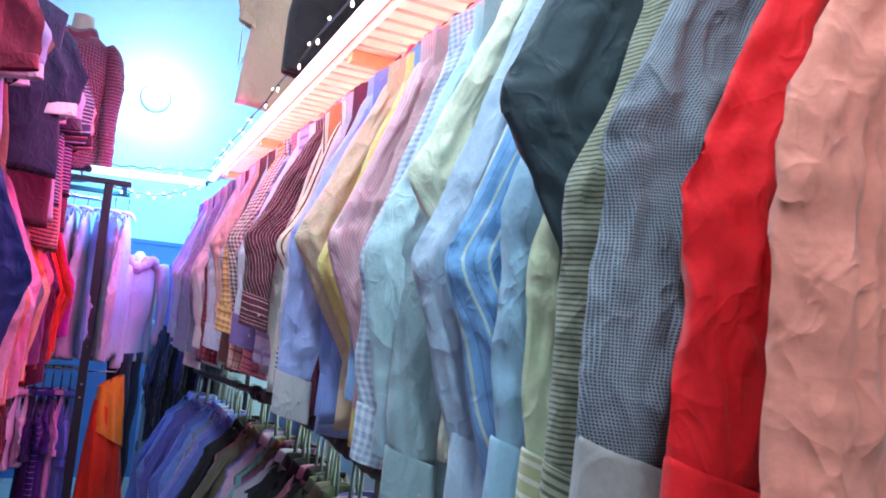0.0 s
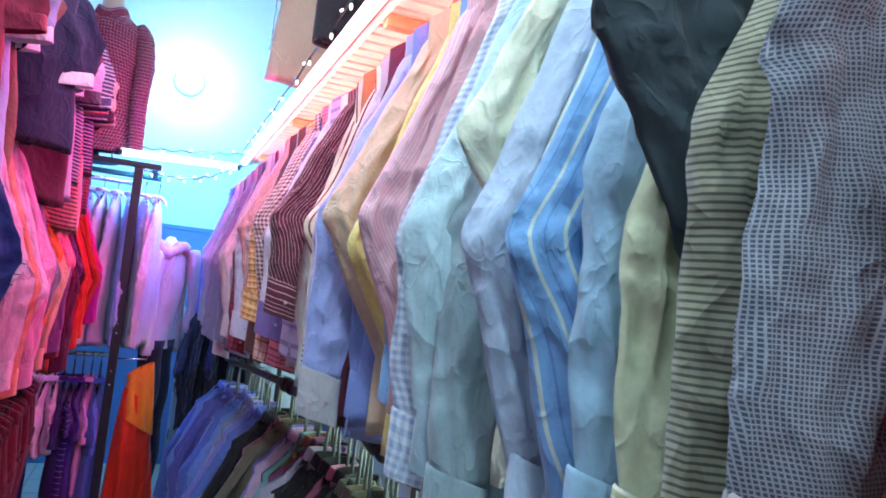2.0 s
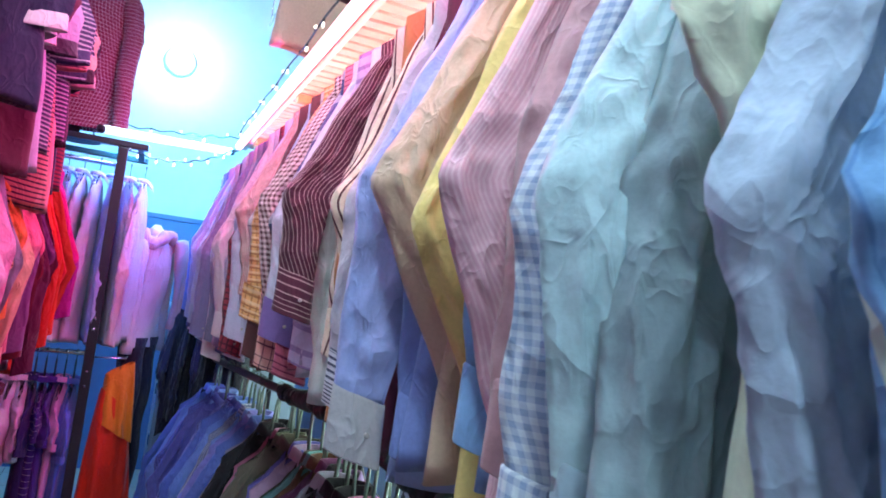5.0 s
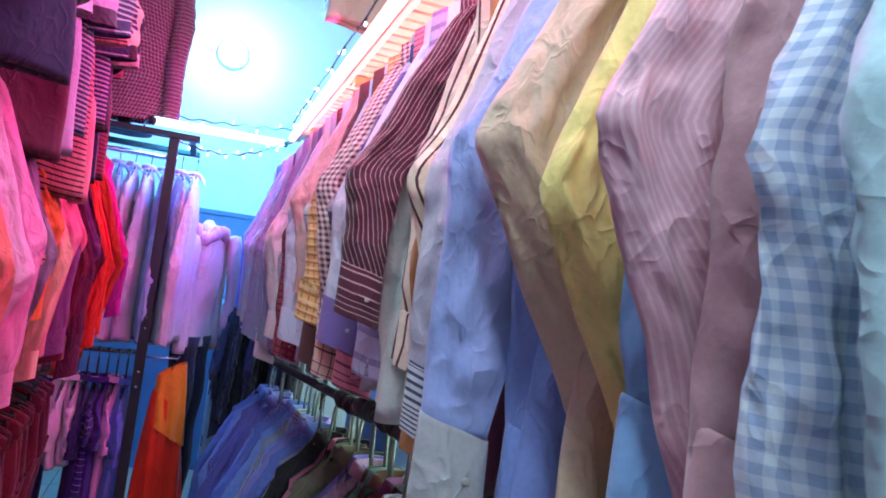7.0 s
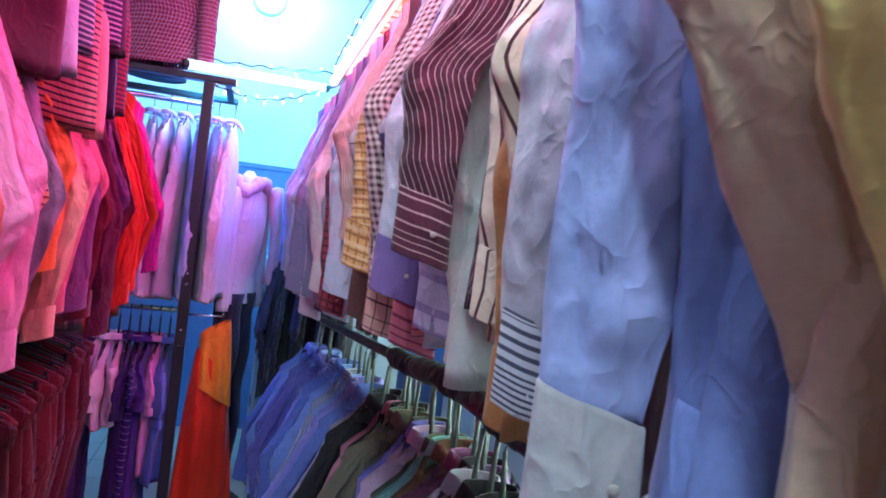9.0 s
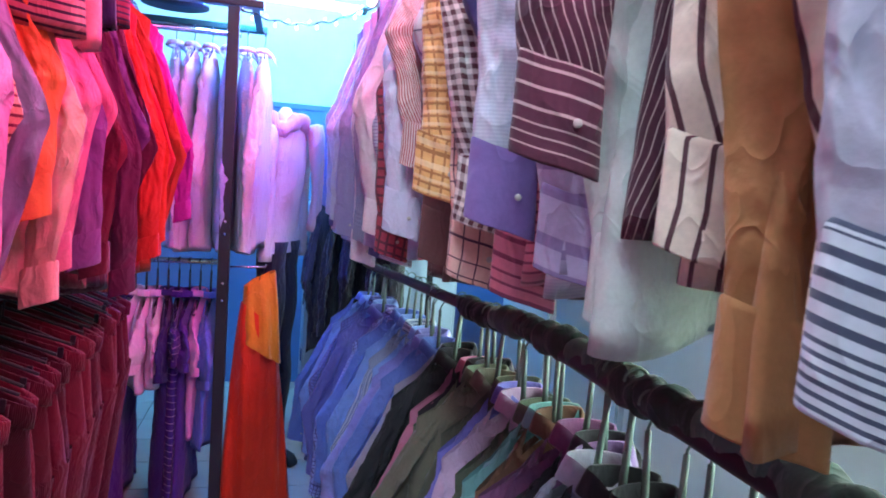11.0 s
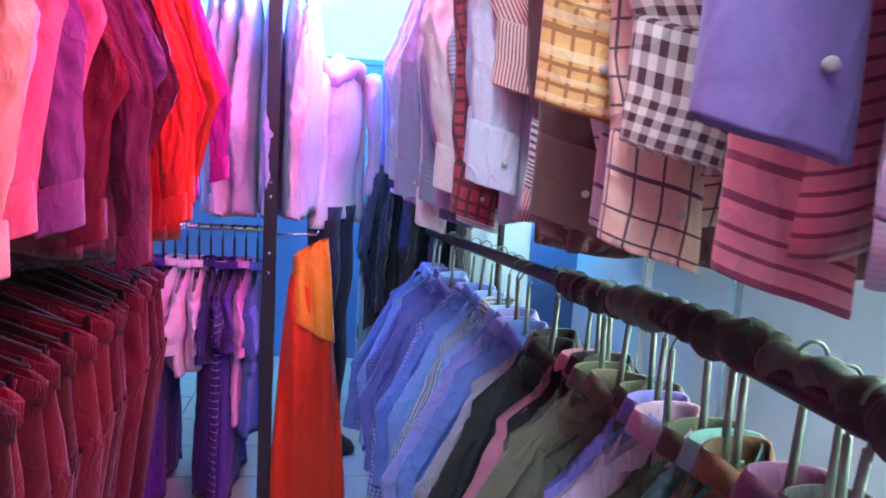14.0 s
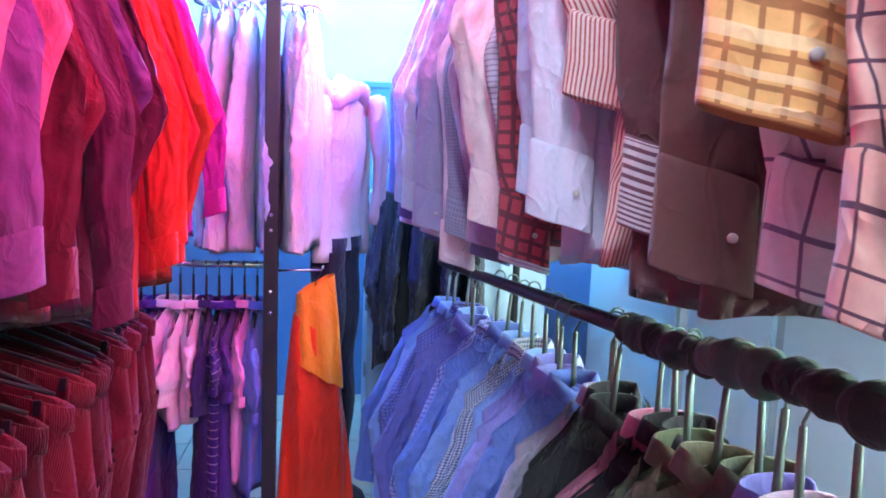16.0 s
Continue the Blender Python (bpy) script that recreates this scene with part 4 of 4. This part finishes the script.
# polos on the higher rail of the tall rack
tube("high_rail", [(-0.60, -0.8, 2.5), (-0.60, 4.2, 2.5)], 0.011, STEEL, rack_l, 10)
tube("high_rail", [(-0.51, 1.8, 2.436), (-0.51, 2.06, 2.436), (-0.42, 2.12, 2.416), (-0.42, 3.1, 2.416)], 0.010, STEEL, rack_l, 10)
for yy in (1.82, 3.08):
    tube("rail_arm", [(-0.60, yy, 2.5), (-0.51 if yy < 2 else -0.42, yy, 2.43)], 0.008, BLACK_STEEL, rack_l)
for yy in (-0.85, 1.5, 4.26):
    tube("post_extension", [(-0.9, yy, 2.2), (-0.9, yy, 2.56), (-0.60, yy, 2.51)], 0.012, BLACK_STEEL, rack_l)
POLO = "polo shirts on the high rail"
polos = [
    (1.00, C((0.42, 0.46, 0.44)), None, "grey-green cotton tee with a pale edge"),
    (1.16, C((0.05, 0.08, 0.32), "hoop", (0.02, 0.02, 0.1), 0.012, 0.4), None, "navy striped polo shirt"),
    (1.55, C((0.04, 0.36, 0.30), "hoop", (0.7, 0.74, 0.7), 0.06, 0.12), None, "green polo shirt with pale hoops"),
    (1.72, C((0.10, 0.20, 0.60)), C((0.75, 0.7, 0.75)), "blue polo shirt with white trim"),
    (1.88, C((0.22, 0.02, 0.05)), None, "dark red polo shirt on a hanger"),
    (2.02, C((0.20, 0.10, 0.08)), C((0.7, 0.65, 0.7)), "dark brown polo shirt with a pale trim"),
    (2.16, C((0.02, 0.02, 0.06)), C((0.6, 0.56, 0.62)), "black polo shirt with a white line on the sleeve"),
    (2.32, C((0.40, 0.36, 0.52)), C((0.05, 0.03, 0.06)), "grey-violet polo shirt on a hanger"),
    (2.46, C((0.06, 0.04, 0.12), "hoop", (0.45, 0.38, 0.5), 0.02, 0.35), None, "dark polo shirt with pale hoops"),
    (2.60, C((0.70, 0.34, 0.36)), C((0.06, 0.02, 0.05)), "pink polo shirt with a dark trim"),
    (2.74, C((0.05, 0.02, 0.05)), C((0.5, 0.3, 0.36)), "black-maroon polo shirt with a pink trim"),
    (2.90, C((0.02, 0.02, 0.06)), None, "black polo shirt on a hanger"),
]
for y, c, stripe, lab in ((1.80, (0.03, 0.04, 0.16), (0.30, 0.34, 0.5), "navy polo shirt with fine pale hoops"), (1.95, (0.30, 0.30, 0.55), None, "lilac polo shirt on a hanger"), (2.09, (0.03, 0.02, 0.06), (0.4, 0.3, 0.45), "black polo shirt with mauve hoops"),
                          (2.24, (0.10, 0.02, 0.05), None, "dark wine polo shirt on a hanger"), (2.39, (0.02, 0.02, 0.05), None, "black cotton polo shirt on a hanger"), (2.53, (0.55, 0.20, 0.22), (0.05, 0.02, 0.05), "salmon polo shirt with dark hoops"),
                          (2.67, (0.04, 0.02, 0.08), (0.42, 0.34, 0.5), "dark violet striped polo shirt"), (2.82, (0.22, 0.03, 0.06), (0.04, 0.02, 0.05), "dark red polo shirt with black hoops")):
    polos.append((y, C(c, "hoop", stripe, 0.022, 0.35) if stripe else C(c), C((0.55, 0.5, 0.6)) if stripe is None else None, lab))
for i, (y, m, tr, lab) in enumerate(polos):
    tee(pose((-0.42 if y > 2.1 else -0.51) if y > 1.8 else -0.60, y, 2.43 if y > 2.1 else 2.45 if y > 1.8 else 2.512, 0, 0, rng.uniform(-26, 20)), m, lab, POLO, 700 + i, trim=tr, length=(0.60, 0.72, 0.54, 0.66)[i % 4], sleeve=0.27)

# ---- left lower rail: corduroy trousers ----
TR = "corduroy trousers on the lower rail"
cords = [(0.13, 0.011, 0.024), (0.07, 0.008, 0.014), (0.16, 0.013, 0.028), (0.05, 0.007, 0.012), (0.18, 0.016, 0.030), (0.10, 0.010, 0.020)]
y, i = 1.7, 0
while y < 4.05:
    c = cords[i % 6]
    trousers(pose(-0.535 - 0.05 * max(0, y - 3.0) + rng.uniform(-0.015, 0.015), y, 1.104, 0, 4 + rng.uniform(-3, 4), rng.uniform(-9, 9)), C(c, "stripe", tuple(k * 0.6 for k in c), 0.004, 0.35, nap=0.004), "dark wine corduroy trousers clipped to a hanger", TR, 800 + i)
    y += 0.075
    i += 1

# ---- end rack: tees below, pale sweaters above ----
for i in range(16):
    x = -0.82 + i * 0.043
    pale = i in (8, 9, 10)
    c = (0.74, 0.66, 0.76) if pale else ((0.05, 0.03, 0.22), (0.08, 0.035, 0.28), (0.03, 0.025, 0.13))[i % 3]
    lab = "white tee on a black hanger" if pale else "violet-blue tee on a black hanger"
    if i == 14:
        c, lab = (0.76, 0.30, 0.62), "pink tee on a black hanger"
    if i == 15:
        c, lab = (0.10, 0.14, 0.55), "blue tee on a black hanger"
    pat = C(c, "hoop", (0.5, 0.45, 0.65), 0.05, 0.08) if i == 12 else C(c)
    tee(pose(x, 4.44, 0.973, 0, 0, 90 + rng.uniform(-8, 8)), pat, lab, "tees on the end rack", 900 + i, kind="t_shirt", length=0.36 if pale else 0.62 if i > 13 else 0.9, drop=0.07, sleeve=0.17 + 0.03 * (i % 4), size=1 - 0.03 * (i % 3))
pales = [((0.50, 0.62, 0.78), "pale blue tee with dark letters"), ((0.62, 0.58, 0.64), "white knitted sweater on a hanger"), ((0.60, 0.56, 0.62), "white knitted sweater on a hanger"),
         ((0.36, 0.44, 0.66), "grey-blue sweater on a hanger"), ((0.54, 0.48, 0.58), "pale lilac sweater on a hanger"), ((0.56, 0.48, 0.52), "off-white sweater on a hanger")]
for i, (c, lab) in enumerate(pales):
    sweater(pose(-0.36 + i * 0.072, 4.52, 2.014, 0, 0, 90 + rng.uniform(-10, 10)), C(c), lab, "pale sweaters on the end rack", 950 + i, length=0.84, sleeve=0.74, wide=0.052)


# ---- single figures at the aisle's end ----
def dress(m):
    ob = empty("dress", m, "long orange-red satin dress with a yellow bodice", "dress")
    for name, z0, z1, a0, a1, thick, slant0, slant1, mat in (
            ("bodice", -0.05, -0.36, 0.062, 0.082, 0.040, 0.55, -0.6, C((0.80, 0.24, 0.02), rough=0.45)),
            ("skirt", -0.20, -1.03, 0.070, 0.150, 0.046, -0.75, 0.0, C((0.78, 0.035, 0.010), rough=0.45))):
        rings, lens = [], []
        for i in range(30):
            v = i / 29
            ring = []
            for k in range(44):
                t = 2 * math.pi * k / 44
                c, d = math.cos(t), math.sin(t)
                a = a0 + (a1 - a0) * v ** 0.8
                x = a * math.copysign(abs(c) ** 0.85, c)
                y = (thick + 0.03 * v) * d + 0.012 * math.sin(x * 95 + 3 * d) * min(1, v * 2 + 0.2) + 0.012 * ripple(x * 20, d, v * 3, 4)
                ring.append((x + 0.02 * v, y, z0 + (z1 - z0) * v + (slant0 * (1 - v) + slant1 * v) * x))
            rings.append(ring)
            lens.append(v * 0.8)
        rings_mesh(name, rings, mat, ob, lens)
    hanger_mesh(ob, BLACK_PLASTIC, 0.05, -0.08, 0.02)
    return ob


dress(pose(0.03, 4.30, 1.04, 0, 0, 8))
dress_hook = empty("wall_hook", Matrix(), "small steel hook arm on the black post", "hook")
tube("arm", [(-0.09, 4.27, 1.036), (0.0, 4.29, 1.036), (0.05, 4.30, 1.036), (0.055, 4.30, 1.05)], 0.004, STEEL, dress_hook)


def dummy_torso(ob, mat, length=0.62, seed=4, sleeves=0.58, base=0.0):
    r = random.Random(seed)
    rings, lens = [], []
    for i in range(24):
        v = i / 23
        a = 0.20 - 0.035 * math.sin(math.pi * v) + 0.01 * v
        b = 0.085 + 0.03 * math.sin(math.pi * min(1, v * 1.4)) - 0.02 * v
        grow = min(1, 0.3 + v * 9) ** 0.6
        ring = []
        for k in range(36):
            w = 2 * math.pi * k / 36
            c, d = math.cos(w), math.sin(w)
            x, y = a * grow * math.copysign(abs(c) ** 0.9, c), b * grow * d
            y += 0.008 * ripple(x * 18, d, v * 9, seed)
            ring.append((x, y, base + 0.62 - v * length - 0.05 * (abs(x) / 0.2) ** 1.5 * (1 - v)))
        rings.append(ring)
        lens.append(v * length)
    rings_mesh("garment", rings, mat, ob, lens)
    for side in (-1, 1):
        pts, rad = [], []
        for i in range(22):
            v = i / 21
            pts.append((side * (0.155 + 0.055 * min(1, v * 3) ** 0.7 + 0.006 * math.sin(v * 8)), -0.01 - 0.02 * v, base + 0.57 - sleeves * v))
            rad.append((0.052 - 0.014 * v) * min(1, 0.5 + v * 5) + 0.003 * math.sin(v * 60))
        v, f = tube_data(pts, rad, 14)
        mesh_ob("sleeve", v, f, mat, ob, [(p[0] * 2 + p[1], -p[2]) for p in v])
    return r


PLAID = C((0.26, 0.035, 0.09), "check", (0.55, 0.42, 0.5), 0.026, 0.14)
man = empty("mannequin_torso", pose(-0.37, 4.52, 2.092, 0, 0, -14) @ Matrix.Diagonal((1.05, 1.05, 1.2, 1)), "torso mannequin in a maroon checked shirt on the rack", "mannequin")
r = dummy_torso(man, PLAID, 0.66, 4, 0.60, 0.09)
collar_mesh(man, PLAID, r, 0.072, 0.062, 0.69, 0.045)
v, f = tube_data([(0, 0, 0.67), (0, 0, 0.71), (0, -0.002, 0.76), (0, -0.002, 0.795), (0, -0.002, 0.802)], [0.075, 0.062, 0.054, 0.052, 0.02], 20)
mesh_ob("neck", v, f, SKIN_PLASTIC, man)
v, f = tube_data([(0, 0, 0.0), (0, 0, 0.01), (0, 0, 0.03), (0, 0, 0.3)], [0.13, 0.13, 0.03, 0.02], 24)
mesh_ob("stand", v, f, BLACK_STEEL, man)

# dressed figure in white with a pink sweater round the shoulders
fig = empty("mannequin", pose(0.10, 4.70, 0.0, 0, 0, 62) @ Matrix.Diagonal((0.8, 0.8, 1, 1)), "standing mannequin in a white jacket and dark trousers", "mannequin")
WHITE = C((0.58, 0.50, 0.58))
dummy_torso(fig, WHITE, 0.62, 6, 0.60, 1.06)
DARK = C((0.02, 0.018, 0.035))
for side in (-1, 1):
    v, f = tube_data([(side * 0.075, 0.01 * math.sin(i), 1.12 - 0.062 * i) for i in range(17)], [0.088 - 0.0022 * i for i in range(17)], 16)
    mesh_ob("trouser_leg", v, f, DARK, fig, [(p[0], p[2]) for p in v])
    v, f = tube_data([(side * 0.075, 0.05, 0.03), (side * 0.075, -0.02, 0.05), (side * 0.075, -0.12, 0.03), (side * 0.075, -0.15, 0.025)], [0.03, 0.05, 0.035, 0.01], 12)
    mesh_ob("shoe", v, f, BLACK_PLASTIC, fig)
v, f = tube_data([(0, 0, 1.64), (0, 0, 1.70), (0, 0, 1.73)], [0.06, 0.05, 0.02], 16)
mesh_ob("neck", v, f, SKIN_PLASTIC, fig)
# the sweater: a thick roll round the shoulders with two sleeves hanging
PINK = C((0.60, 0.36, 0.46))
roll = tagged(new("tied_sweater"), "pale pink sweater tied round the mannequin's shoulders", "sweater")
roll.matrix_basis = pose(0.10, 4.70, 0.0, 0, 0, 62) @ Matrix.Diagonal((0.8, 0.8, 1, 1))
pts = [(0.15 * math.cos(w), 0.085 * math.sin(w) - 0.01, 1.65 + 0.03 * math.sin(w * 3)) for w in [2 * math.pi * i / 30 for i in range(31)]]
v, f = tube_data(pts, [0.034 + 0.009 * math.sin(i * 1.9) for i in range(31)], 14)
mesh_ob("roll", v, f, PINK, roll, [(p[0], p[2]) for p in v])
for x, l in ((0.17, 0.58), (0.12, 0.5)):
    pts = [(x + 0.04 * (i / 15) ** 0.5, -0.12 - 0.02 * math.sin(i * 0.2), 1.66 - l * i / 15) for i in range(16)]
    v, f = tube_data(pts, [0.036 + 0.008 * math.sin(i * 0.5) - 0.0006 * i for i in range(16)], 14)
    mesh_ob("sleeve", v, f, PINK, roll, [(p[0], p[2]) for p in v])

# ---- floor tiles ----
floor = structure(new("floor"), "worn grey-beige shop floor tiles", "floor")
bm = bmesh.new()
add_box(bm, (0.003, 0.003, -0.006), (0.297, 0.297, 0.0), 0.002)
tile = part("tile", bm, FLOOR, floor)
first = tile
for ix in range(-5, 6):
    for iy in range(-6, 21):
        if ix == -5 and iy == -6:
            tile.location = (ix * 0.3, iy * 0.3, 0)
            continue
        t = new("tile", first.data)
        t.parent = floor
        t.location = (ix * 0.3, iy * 0.3, 0)
